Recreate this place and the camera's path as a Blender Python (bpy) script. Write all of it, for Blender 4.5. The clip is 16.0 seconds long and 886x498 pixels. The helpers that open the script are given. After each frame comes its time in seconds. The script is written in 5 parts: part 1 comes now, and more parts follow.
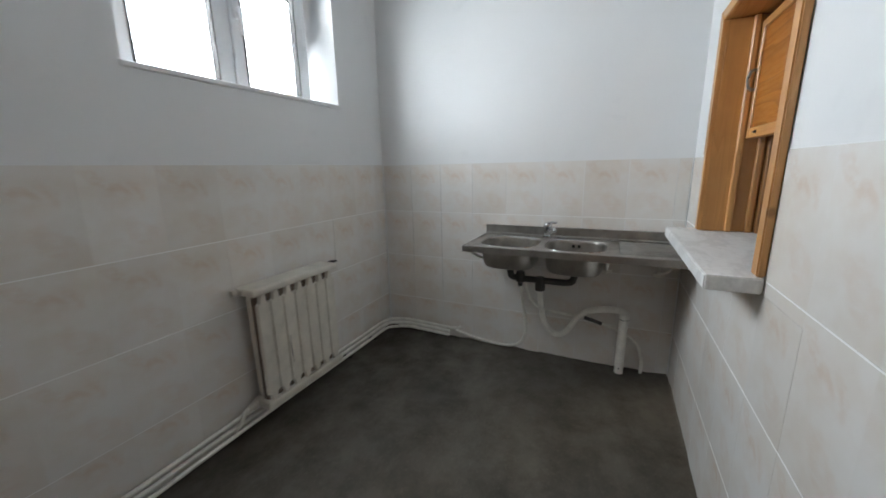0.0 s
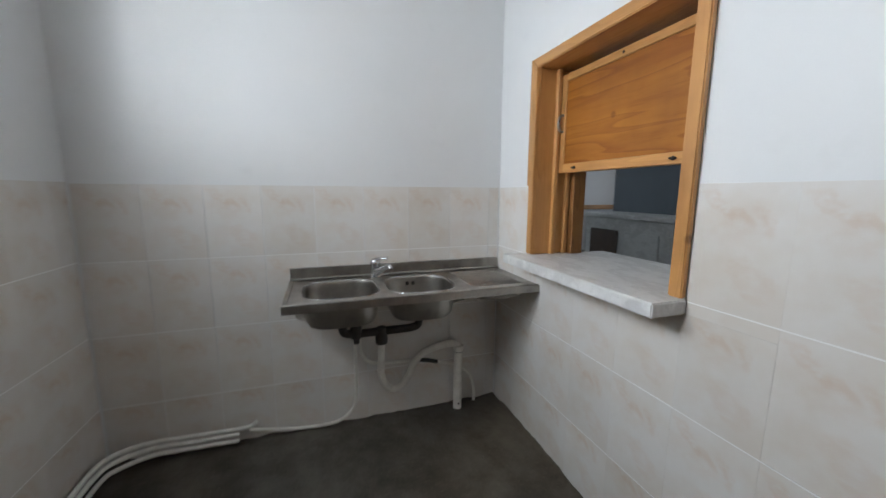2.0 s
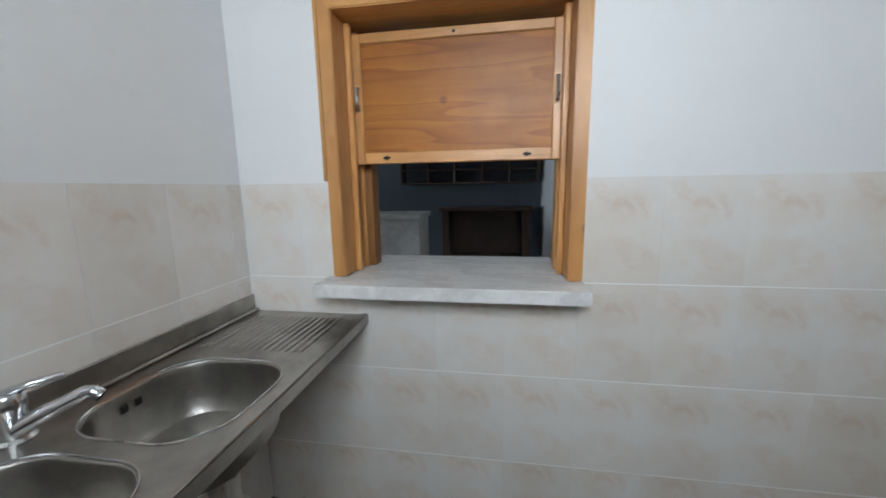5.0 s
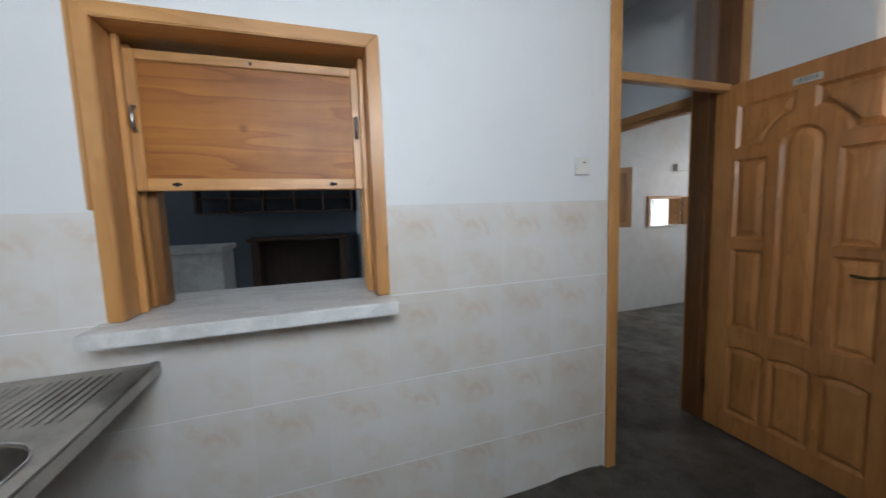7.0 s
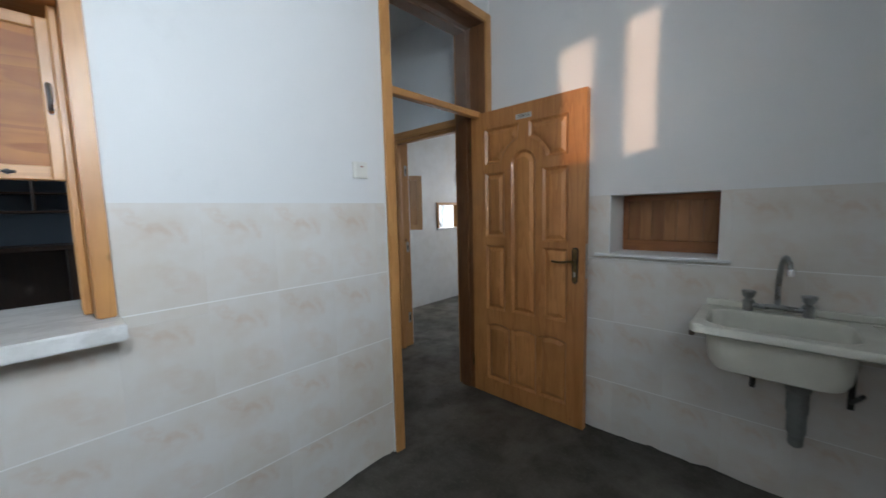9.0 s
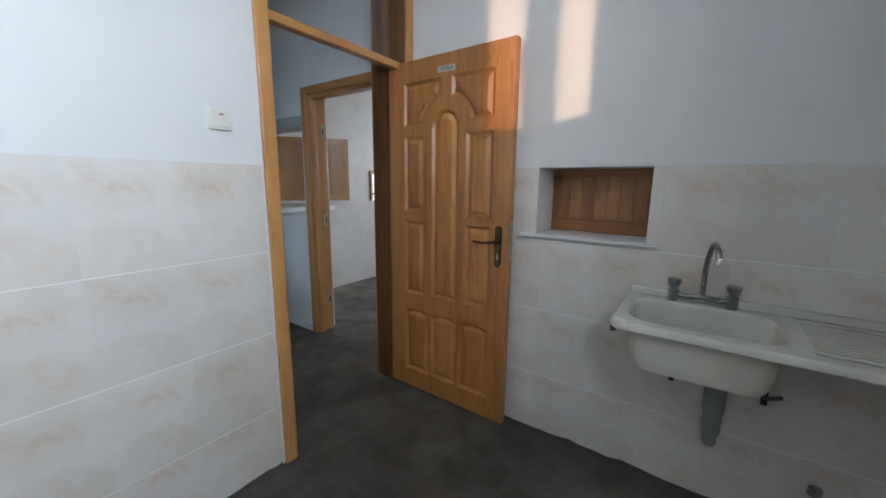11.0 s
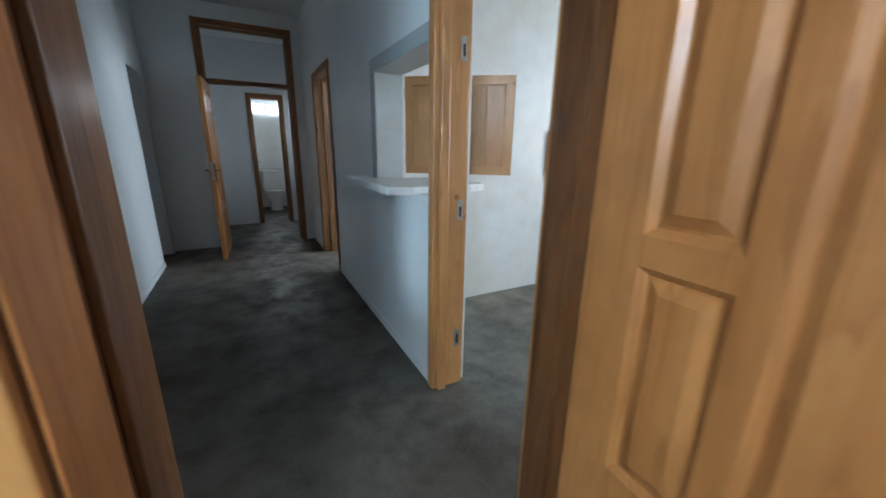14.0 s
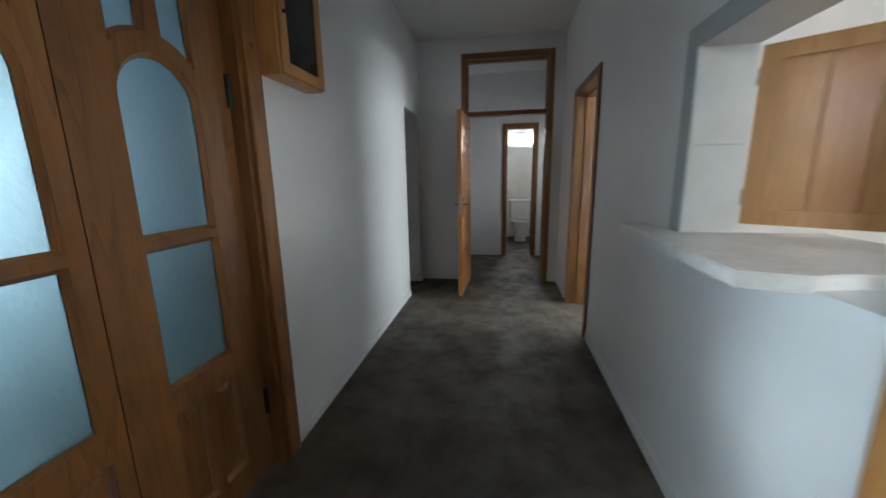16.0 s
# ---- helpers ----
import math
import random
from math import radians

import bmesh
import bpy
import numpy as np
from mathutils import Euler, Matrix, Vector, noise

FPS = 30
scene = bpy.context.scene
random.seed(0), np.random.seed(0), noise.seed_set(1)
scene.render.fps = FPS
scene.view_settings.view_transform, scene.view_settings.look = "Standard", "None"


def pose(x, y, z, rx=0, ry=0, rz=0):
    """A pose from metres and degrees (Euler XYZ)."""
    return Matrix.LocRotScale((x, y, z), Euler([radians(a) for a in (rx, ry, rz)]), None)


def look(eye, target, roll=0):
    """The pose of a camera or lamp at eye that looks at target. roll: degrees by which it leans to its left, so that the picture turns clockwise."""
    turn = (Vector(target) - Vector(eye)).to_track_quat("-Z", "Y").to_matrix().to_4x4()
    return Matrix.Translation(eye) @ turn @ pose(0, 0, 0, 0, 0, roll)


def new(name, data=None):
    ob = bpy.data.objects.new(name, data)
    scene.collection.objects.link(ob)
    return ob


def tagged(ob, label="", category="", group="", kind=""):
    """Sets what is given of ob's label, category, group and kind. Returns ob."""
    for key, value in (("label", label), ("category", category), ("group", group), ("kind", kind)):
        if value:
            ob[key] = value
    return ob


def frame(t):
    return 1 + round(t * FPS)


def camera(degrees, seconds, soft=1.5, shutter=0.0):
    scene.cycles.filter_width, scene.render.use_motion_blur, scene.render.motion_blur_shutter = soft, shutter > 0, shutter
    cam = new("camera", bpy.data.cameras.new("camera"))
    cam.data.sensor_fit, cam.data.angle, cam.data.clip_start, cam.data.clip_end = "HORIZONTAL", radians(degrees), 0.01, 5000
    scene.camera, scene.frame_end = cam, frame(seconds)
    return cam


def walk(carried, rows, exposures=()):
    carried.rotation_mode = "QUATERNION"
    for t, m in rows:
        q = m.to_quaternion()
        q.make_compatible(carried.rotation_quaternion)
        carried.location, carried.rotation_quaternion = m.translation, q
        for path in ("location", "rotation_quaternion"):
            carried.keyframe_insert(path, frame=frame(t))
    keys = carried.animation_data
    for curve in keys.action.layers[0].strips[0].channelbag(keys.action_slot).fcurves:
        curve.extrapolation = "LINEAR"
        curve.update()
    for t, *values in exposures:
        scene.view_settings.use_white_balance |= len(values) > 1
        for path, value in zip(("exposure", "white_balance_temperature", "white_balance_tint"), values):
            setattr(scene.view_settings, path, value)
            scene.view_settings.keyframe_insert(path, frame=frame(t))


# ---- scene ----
cam = camera(101.2, 16.0, 1.5, 0.5)
EXPO = [(0.0, 0.03, 6700, 14), (2.5, -0.16, 6750, 16), (3.0, -0.15, 6750, 15), (5.5, -0.25, 6600, 14), (7.0, -0.31, 6550, 15), (8.5, -0.2, 6350, 13), (9.7, -0.06, 6350, 13), (11.8, 0.49, 6250, 15), (12.5, 0.82, 6300, 15), (13.5, 1.0, 5950, 8), (14.0, 1.14, 5850, 6), (14.6, 1.02, 5750, 4), (15.2, 1.1, 5850, 6), (16.0, 1.46, 6650, 11)]
PATH = [
    (0, (-0.401, -2.493, 1.328), (-1.226, -0.723, 0.896), -1.2),
    (0.5, (-0.544, -2.375, 1.329), (-1.137, -0.501, 0.958), 0.4),
    (1, (-0.683, -2.236, 1.311), (-0.987, -0.291, 0.954), 1.0),
    (1.5, (-0.91, -2.144, 1.312), (-0.693, -0.187, 0.963), 1.1),
    (2, (-1.043, -2.026, 1.33), (-0.413, -0.154, 1.021), 0.3),
    (2.5, (-1.143, -1.772, 1.311), (-0.238, -0.005, 1.07), -0.5),
    (3, (-1.194, -1.57, 1.302), (-0.001, 0.008, 1.006), 1.4),
    (5.5, (-1.306, -0.939, 1.335), (0.675, -0.881, 1.062), -1.9),
    (6, (-1.363, -0.942, 1.326), (0.62, -1.104, 1.119), -1.8),
    (6.5, (-1.389, -0.975, 1.32), (0.543, -1.446, 1.104), -1.8),
    (7, (-1.4, -1.001, 1.324), (0.485, -1.639, 1.124), -1.8),
    (7.5, (-1.416, -1.03, 1.317), (0.325, -1.992, 1.106), -1.8),
    (8, (-1.448, -1.075, 1.314), (0.161, -2.248, 1.127), -2.4),
    (8.5, (-1.462, -1.099, 1.309), (0.023, -2.424, 1.114), -2.0),
    (9, (-1.485, -1.124, 1.306), (-0.136, -2.586, 1.104), -1.4),
    (9.5, (-1.518, -1.142, 1.304), (-0.295, -2.705, 1.058), -1.7),
    (12, (-1.26, -1.897, 1.268), (-0.116, -3.483, 0.847), 1.0),
    (12.5, (-1.102, -2.113, 1.251), (0.202, -3.564, 0.81), -0.4),
    (13, (-0.911, -2.343, 1.261), (0.642, -3.531, 0.84), -0.2),
    (13.5, (-0.642, -2.484, 1.258), (1.025, -3.481, 0.783), 1.2),
    (14, (-0.397, -2.554, 1.271), (1.304, -3.464, 0.742), 0.9),
    (14.5, (-0.17, -2.638, 1.276), (1.678, -3.203, 0.762), 0.0),
    (15, (0.046, -2.732, 1.288), (1.983, -2.914, 0.823), -1.0),
    (15.5, (0.279, -2.717, 1.293), (2.244, -2.654, 0.926), 0.7),
    (16, (0.505, -2.651, 1.303), (2.442, -2.342, 0.91), -1.0),
]
walk(cam, [(t, look(eye, target, roll)) for t, eye, target, roll in PATH], EXPO)

# ---- world, sun and large lights ----
world = bpy.data.worlds.new("sky")
scene.world = world
world.use_nodes = True
wn = world.node_tree
sky = wn.nodes.new("ShaderNodeTexSky")
sky.sky_type = "NISHITA"
sky.sun_disc = False
sky.sun_elevation = radians(5.0)
sky.sun_rotation = radians(-34)
sky.air_density = 0.45
wn.links.new(sky.outputs[0], wn.nodes["Background"].inputs[0])
wn.nodes["Background"].inputs[1].default_value = 0.12

sun = new("sun", bpy.data.lights.new("sun", "SUN"))
sun.data.energy, sun.data.angle, sun.data.color = 2.4, radians(1.2), (1.0, 0.66, 0.42)
sun.matrix_world = look((0, 0, 0), (0.68, -1.0, -0.09))


def daylight(name, eye, target, w, h, watts, color=(0.91, 0.965, 1.0), spread=180):
    ob = new(name, bpy.data.lights.new(name, "AREA"))
    ob.data.shape, ob.data.size, ob.data.size_y = "RECTANGLE", w, h
    ob.data.energy, ob.data.color, ob.data.spread = watts, color, radians(spread)
    ob.matrix_world = look(eye, target)
    return ob


daylight("kitchen_window_light", (-2.31, -1.105, 2.13), (-1.3, -1.105, 1.68), 1.08, 0.74, 42, (0.80, 0.925, 1.0), spread=155)
daylight("south_room_window_light", (0.9, -6.62, 1.55), (0.9, -5.5, 1.45), 1.6, 1.3, 19, (0.88, 0.95, 1.0))
daylight("scullery_window_light", (3.6, -6.62, 1.55), (3.6, -5.5, 1.45), 1.6, 1.3, 55, (0.86, 0.95, 1.0))
daylight("dining_window_light", (6.12, 3.5, 1.6), (5.0, 3.5, 1.5), 2.3, 1.3, 13, (0.76, 0.91, 1.0), 110)
daylight("dining_north_window_light", (2.12, 5.12, 1.6), (1.95, 4.0, 1.5), 1.75, 1.3, 21, (0.76, 0.91, 1.0), 62)
# added fill lamp in an invented, unseen opening, to brighten the lobby
daylight("lobby_window_light", (5.85, -3.64, 1.5), (5.85, -2.8, 1.3), 0.75, 0.9, 1.1)
daylight("toilet_window_light", (8.52, -3.06, 2.02), (7.6, -3.06, 1.5), 0.6, 0.3, 9)

# ---- materials ----
def material(name):
    m = bpy.data.materials.new(name)
    m.use_nodes = True
    return m, m.node_tree, m.node_tree.nodes["Principled BSDF"]


def add_node(nt, kind, **values):
    n = nt.nodes.new(kind)
    for k, v in values.items():
        n.inputs[k].default_value = v
    return n


def ramp(nt, fac, stops, soft=False):
    n = nt.nodes.new("ShaderNodeValToRGB")
    n.color_ramp.interpolation = "EASE" if soft else "LINEAR"
    e = n.color_ramp.elements
    while len(e) < len(stops):
        e.new(0.5)
    for el, (pos, col) in zip(e, stops):
        el.position, el.color = pos, (*col, 1)
    nt.links.new(fac, n.inputs[0])
    return n.outputs[0]


def mixed(nt, fac, a, b, how="MIX"):
    n = nt.nodes.new("ShaderNodeMix")
    n.data_type, n.blend_type = "RGBA", how
    for sock, v in ((n.inputs[0], fac), (n.inputs[6], a), (n.inputs[7], b)):
        if isinstance(v, (int, float)):
            sock.default_value = v
        elif isinstance(v, tuple):
            sock.default_value = (*v, 1)
        else:
            nt.links.new(v, sock)
    return n.outputs[2]


def noise_out(nt, scale, detail=4, rough=0.55, squash=(1, 1, 1), coords="Object", shift=None):
    tc, mp = nt.nodes.new("ShaderNodeTexCoord"), nt.nodes.new("ShaderNodeMapping")
    mp.inputs["Scale"].default_value = squash
    nt.links.new(tc.outputs[coords], mp.inputs[0])
    if shift is not None:
        nt.links.new(shift, mp.inputs["Location"])
    n = add_node(nt, "ShaderNodeTexNoise", Scale=scale, Detail=detail, Roughness=rough)
    nt.links.new(mp.outputs[0], n.inputs["Vector"])
    return n.outputs["Fac"]


def bump(nt, bsdf, height, strength, distance=0.002):
    b = add_node(nt, "ShaderNodeBump", Strength=strength, Distance=distance)
    nt.links.new(height, b.inputs["Height"])
    nt.links.new(b.outputs[0], bsdf.inputs["Normal"])


def paint_mat(name, a, b, rough=0.6, grain=60, strength=0.25):
    m, nt, p = material(name)
    big, mid, fine = noise_out(nt, 1.1, 5, 0.6), noise_out(nt, 6, 4, 0.6), noise_out(nt, grain, 3)
    c = ramp(nt, big, [(0.3, a), (0.75, b)])
    c = mixed(nt, ramp(nt, mid, [(0.62, (0, 0, 0)), (0.85, (0.35, 0.35, 0.35))]), c, tuple(v * 0.82 for v in b))
    nt.links.new(c, p.inputs["Base Color"])
    p.inputs["Roughness"].default_value = rough
    bump(nt, p, mixed(nt, 0.5, mid, fine), strength, 0.003)
    return m


def wood_mat(name, dark, light, axis="z", rough=0.32, scale=1.0, knot=0.85, relief=0.12):
    """Varnished pine: rings drawn out along the grain, pores and knots, each board shifted by its own number."""
    m, nt, p = material(name)
    squash = {"x": (0.09, 1, 1), "y": (1, 0.09, 1), "z": (1, 1, 0.09)}[axis]
    info = nt.nodes.new("ShaderNodeObjectInfo")
    sh = add_node(nt, "ShaderNodeVectorMath")
    sh.operation = "SCALE"
    sh.inputs[0].default_value = (7.1, 5.3, 9.7)
    nt.links.new(info.outputs["Random"], sh.inputs["Scale"])
    broad = noise_out(nt, 7 * scale, 3, 0.5, squash, shift=sh.outputs[0])
    rings = nt.nodes.new("ShaderNodeMath")
    rings.operation = "MULTIPLY"
    rings.inputs[1].default_value = 9.0
    nt.links.new(broad, rings.inputs[0])
    saw = nt.nodes.new("ShaderNodeMath")
    saw.operation = "FRACT"
    nt.links.new(rings.outputs[0], saw.inputs[0])
    fine = noise_out(nt, 95 * scale, 3, 0.6, squash, shift=sh.outputs[0])
    stain = noise_out(nt, 2.2, 4, 0.6, shift=sh.outputs[0])
    c = ramp(nt, saw.outputs[0], [(0.0, light), (0.72, tuple(0.62 * a + 0.38 * b for a, b in zip(light, dark))), (0.95, dark), (1.0, light)])
    c = mixed(nt, 0.55, c, ramp(nt, broad, [(0.3, light), (0.75, dark)]))
    c = mixed(nt, ramp(nt, fine, [(0.5, (0, 0, 0)), (0.8, (0.45, 0.45, 0.45))]), c, dark)
    c = mixed(nt, ramp(nt, stain, [(0.46, (0, 0, 0)), (0.76, (0.6, 0.6, 0.6))]), c, tuple(v * 0.6 for v in dark))
    at = nt.nodes.new("ShaderNodeVectorMath")
    tc = nt.nodes.new("ShaderNodeTexCoord")
    nt.links.new(tc.outputs["Object"], at.inputs[0])
    nt.links.new(sh.outputs[0], at.inputs[1])
    knots = add_node(nt, "ShaderNodeTexVoronoi", Scale=4.0)
    nt.links.new(at.outputs[0], knots.inputs["Vector"])
    c = mixed(nt, ramp(nt, knots.outputs["Distance"], [(0.035, (knot, knot, knot)), (0.075, (0, 0, 0))]), c, tuple(v * 0.45 for v in dark))
    tone = mixed(nt, info.outputs["Random"], (0.88, 0.86, 0.84), (1.08, 1.06, 1.04))
    c = mixed(nt, 1.0, c, tone, "MULTIPLY")
    nt.links.new(c, p.inputs["Base Color"])
    nt.links.new(ramp(nt, fine, [(0.3, (rough,) * 3), (0.8, (rough + 0.16,) * 3)]), p.inputs["Roughness"])
    p.inputs["Coat Weight"].default_value = 0.18
    p.inputs["Coat Roughness"].default_value = 0.25
    bump(nt, p, mixed(nt, 0.5, saw.outputs[0], fine), relief, 0.001)
    return m


def tile_mat(name, pale, mid, vein, rough=0.22):
    """Glazed ceramic with the same printed clouding on each tile."""
    m, nt, p = material(name)
    info = nt.nodes.new("ShaderNodeObjectInfo")
    cloud = noise_out(nt, 7.5, 3, 0.5, (1.0, 1.0, 1.2))
    c = ramp(nt, cloud, [(0.36, pale), (0.68, mid)], True)
    tc, wob = nt.nodes.new("ShaderNodeTexCoord"), add_node(nt, "ShaderNodeTexNoise", Scale=13.0, Detail=5.0, Roughness=0.62)
    wisp = ramp(nt, noise_out(nt, 19, 4, 0.6, (1.0, 1.0, 1.7)), [(0.30, (0, 0, 0)), (0.60, (1, 1, 1))], True)
    nt.links.new(tc.outputs["Object"], wob.inputs["Vector"])
    warp = add_node(nt, "ShaderNodeVectorMath")
    warp.operation = "MULTIPLY_ADD"
    warp.inputs[1].default_value = (0.075, 0.0, 0.075)
    nt.links.new(wob.outputs["Color"], warp.inputs[0])
    nt.links.new(tc.outputs["Object"], warp.inputs[2])
    for cx, cz, turn, rx, rz, stops in ((0.120, 0.320, 33, 0.105, 0.026, [(0.0, 0.50), (0.5, 0.30), (1.0, 0.0)]), (0.215, 0.300, 62, 0.070, 0.024, [(0.0, 0.38), (0.5, 0.22), (1.0, 0.0)]),
                                        (0.140, 0.285, 25, 0.150, 0.075, [(0.0, 0.20), (1.0, 0.0), (1.01, 0.0)]), (0.190, 0.140, 38, 0.090, 0.050, [(0.0, 0.16), (0.6, 0.22), (1.0, 0.0)])):
        mp = nt.nodes.new("ShaderNodeMapping")
        mp.vector_type = "TEXTURE"
        mp.inputs["Location"].default_value = (cx, 0.0, cz)
        mp.inputs["Rotation"].default_value = (0.0, radians(turn), 0.0)
        mp.inputs["Scale"].default_value = (rx, 50.0, rz)
        nt.links.new(warp.outputs[0], mp.inputs[0])
        far = add_node(nt, "ShaderNodeVectorMath")
        far.operation = "LENGTH"
        nt.links.new(mp.outputs[0], far.inputs[0])
        c = mixed(nt, mixed(nt, 1.0, ramp(nt, far.outputs["Value"], [(at, (v, v, v)) for at, v in stops], True), wisp, "MULTIPLY"), c, vein)
    c = mixed(nt, 1.0, c, mixed(nt, info.outputs["Random"], (0.96, 0.955, 0.95), (1.02, 1.02, 1.02)), "MULTIPLY")
    grime = add_node(nt, "ShaderNodeTexNoise", Scale=1.5, Detail=5.0, Roughness=0.6)
    nt.links.new(nt.nodes.new("ShaderNodeNewGeometry").outputs["Position"], grime.inputs["Vector"])
    c = mixed(nt, ramp(nt, grime.outputs["Fac"], [(0.46, (0, 0, 0)), (0.68, (0.75, 0.75, 0.75))]), c, (0.90, 0.845, 0.775), "MULTIPLY")
    nt.links.new(c, p.inputs["Base Color"])
    p.inputs["Roughness"].default_value = rough
    return m


def concrete_colour(nt, dark, light, stain):
    big, mid, fine, spot = noise_out(nt, 0.9, 6, 0.62), noise_out(nt, 4.5, 6, 0.65), noise_out(nt, 70, 4, 0.7), noise_out(nt, 11, 5, 0.7)
    c = ramp(nt, big, [(0.3, dark), (0.7, light)])
    c = mixed(nt, ramp(nt, mid, [(0.42, (0, 0, 0)), (0.72, (0.75, 0.75, 0.75))]), c, tuple(0.5 * (a + b) for a, b in zip(dark, stain)))
    c = mixed(nt, ramp(nt, spot, [(0.6, (0, 0, 0)), (0.80, (0.4, 0.4, 0.4))]), c, stain)
    c = mixed(nt, ramp(nt, fine, [(0.55, (0, 0, 0)), (0.8, (0.35, 0.35, 0.35))]), c, tuple(v * 1.7 for v in light))
    worn, brown = noise_out(nt, 2.1, 7, 0.68, (1, 0.55, 1)), noise_out(nt, 0.6, 3, 0.5)
    c = mixed(nt, ramp(nt, worn, [(0.48, (0, 0, 0)), (0.70, (0.5, 0.5, 0.5))]), c, tuple(v * 1.35 for v in light))
    c = mixed(nt, ramp(nt, brown, [(0.42, (0, 0, 0)), (0.62, (0.8, 0.8, 0.8))]), c, (1.0, 0.86, 0.72), "MULTIPLY")
    return c, mid, fine


def concrete_mat(name, one, two=None, rough=0.62):
    """Bare floor; the second set of colours takes over south of the corridor, along a ragged worn edge."""
    m, nt, p = material(name)
    c, mid, fine = concrete_colour(nt, *one)
    if two:
        c2, mid2, fine2 = concrete_colour(nt, *two)
        xyz, rag = nt.nodes.new("ShaderNodeSeparateXYZ"), add_node(nt, "ShaderNodeMath")
        rag.operation = "MULTIPLY_ADD"
        nt.links.new(nt.nodes.new("ShaderNodeNewGeometry").outputs["Position"], xyz.inputs[0])
        nt.links.new(noise_out(nt, 3.0, 6, 0.65), rag.inputs[0])
        rag.inputs[1].default_value = -1.6
        nt.links.new(xyz.outputs["Y"], rag.inputs[2])
        span = add_node(nt, "ShaderNodeMapRange")
        nt.links.new(rag.outputs[0], span.inputs["Value"])
        for k, v in (("From Min", -4.15), ("From Max", -4.65), ("To Min", 0.0), ("To Max", 1.0)):
            span.inputs[k].default_value = v
        c = mixed(nt, span.outputs[0], c, c2)
    nt.links.new(c, p.inputs["Base Color"])
    nt.links.new(ramp(nt, mid, [(0.32, (rough - 0.22,) * 3), (0.66, (rough + 0.13,) * 3)]), p.inputs["Roughness"])
    p.inputs["Specular IOR Level"].default_value = 0.32
    bump(nt, p, mixed(nt, 0.4, mid, fine), 0.35, 0.004)
    return m


def plain_mat(name, col, rough=0.45, metal=0.0, vary=0.12, scale=14, trans=0.0, bumps=0.08):
    m, nt, p = material(name)
    n = noise_out(nt, scale, 4, 0.6)
    c = ramp(nt, n, [(0.3, tuple(v * (1 - vary) for v in col)), (0.7, tuple(min(1, v * (1 + vary * 0.5)) for v in col))])
    nt.links.new(c, p.inputs["Base Color"])
    nt.links.new(ramp(nt, n, [(0.3, (max(0.02, rough - 0.06),) * 3), (0.8, (rough + 0.1,) * 3)]), p.inputs["Roughness"])
    p.inputs["Metallic"].default_value = metal
    p.inputs["Transmission Weight"].default_value = trans
    bump(nt, p, noise_out(nt, scale * 4, 2), bumps, 0.001)
    return m


def steel_mat(name):
    m, nt, p = material(name)
    brush, blot = noise_out(nt, 240, 2, 0.5, (0.02, 1, 1)), noise_out(nt, 7, 5, 0.65)
    c = ramp(nt, blot, [(0.35, (0.46, 0.44, 0.41)), (0.7, (0.29, 0.275, 0.255))])
    nt.links.new(c, p.inputs["Base Color"])
    p.inputs["Metallic"].default_value = 1.0
    nt.links.new(ramp(nt, mixed(nt, 0.5, brush, blot), [(0.3, (0.26,) * 3), (0.75, (0.46,) * 3)]), p.inputs["Roughness"])
    bump(nt, p, brush, 0.06, 0.0006)
    return m


def glass_mat(name, col, rough):
    m, nt, p = material(name)
    p.inputs["Base Color"].default_value = (*col, 1)
    p.inputs["Transmission Weight"].default_value = 1.0
    p.inputs["Roughness"].default_value = rough
    p.inputs["IOR"].default_value = 1.45
    if rough > 0.05:
        bump(nt, p, noise_out(nt, 55, 3, 0.6), 0.5, 0.003)
    return m


def marble_mat(name, a, b, vein):
    m, nt, p = material(name)
    big, fine = noise_out(nt, 3.2, 6, 0.65, (1.6, 0.7, 1)), noise_out(nt, 38, 4, 0.6)
    c = ramp(nt, big, [(0.3, a), (0.45, b), (0.52, tuple(0.6 * u + 0.4 * w for u, w in zip(b, vein))), (0.60, b), (0.8, a)], True)
    c = mixed(nt, ramp(nt, fine, [(0.5, (0, 0, 0)), (0.75, (0.4, 0.4, 0.4))]), c, tuple(v * 0.75 for v in a))
    nt.links.new(c, p.inputs["Base Color"])
    p.inputs["Roughness"].default_value = 0.42
    bump(nt, p, fine, 0.1, 0.001)
    return m


PAINT = paint_mat("white_wall_paint", (0.765, 0.770, 0.768), (0.715, 0.724, 0.724), 0.5)
CORR_PAINT = paint_mat("corridor_paint", (0.76, 0.79, 0.81), (0.68, 0.71, 0.73), 0.42, 45, 0.4)
CEIL = paint_mat("ceiling_paint", (0.72, 0.73, 0.73), (0.66, 0.67, 0.67), 0.8)
GROUT = paint_mat("tile_grout", (0.86, 0.855, 0.84), (0.80, 0.79, 0.77), 0.85)
TILE = tile_mat("cream_wall_tile", (0.752, 0.735, 0.709), (0.728, 0.690, 0.645), (0.64, 0.475, 0.365), 0.22)
WTILE = tile_mat("white_wall_tile", (0.80, 0.81, 0.80), (0.76, 0.77, 0.76), (0.74, 0.74, 0.72), 0.42)
CONC = concrete_mat("dark_concrete", ((0.040, 0.036, 0.030), (0.150, 0.138, 0.119), (0.026, 0.021, 0.016)), ((0.085, 0.09, 0.086), (0.27, 0.28, 0.265), (0.06, 0.062, 0.058)))
CONC_PALE = concrete_mat("worn_concrete", ((0.12, 0.125, 0.12), (0.26, 0.265, 0.255), (0.07, 0.07, 0.065)))
WOOD_Z = wood_mat("honey_pine_upright", (0.43, 0.193, 0.058), (0.63, 0.328, 0.112), "z")
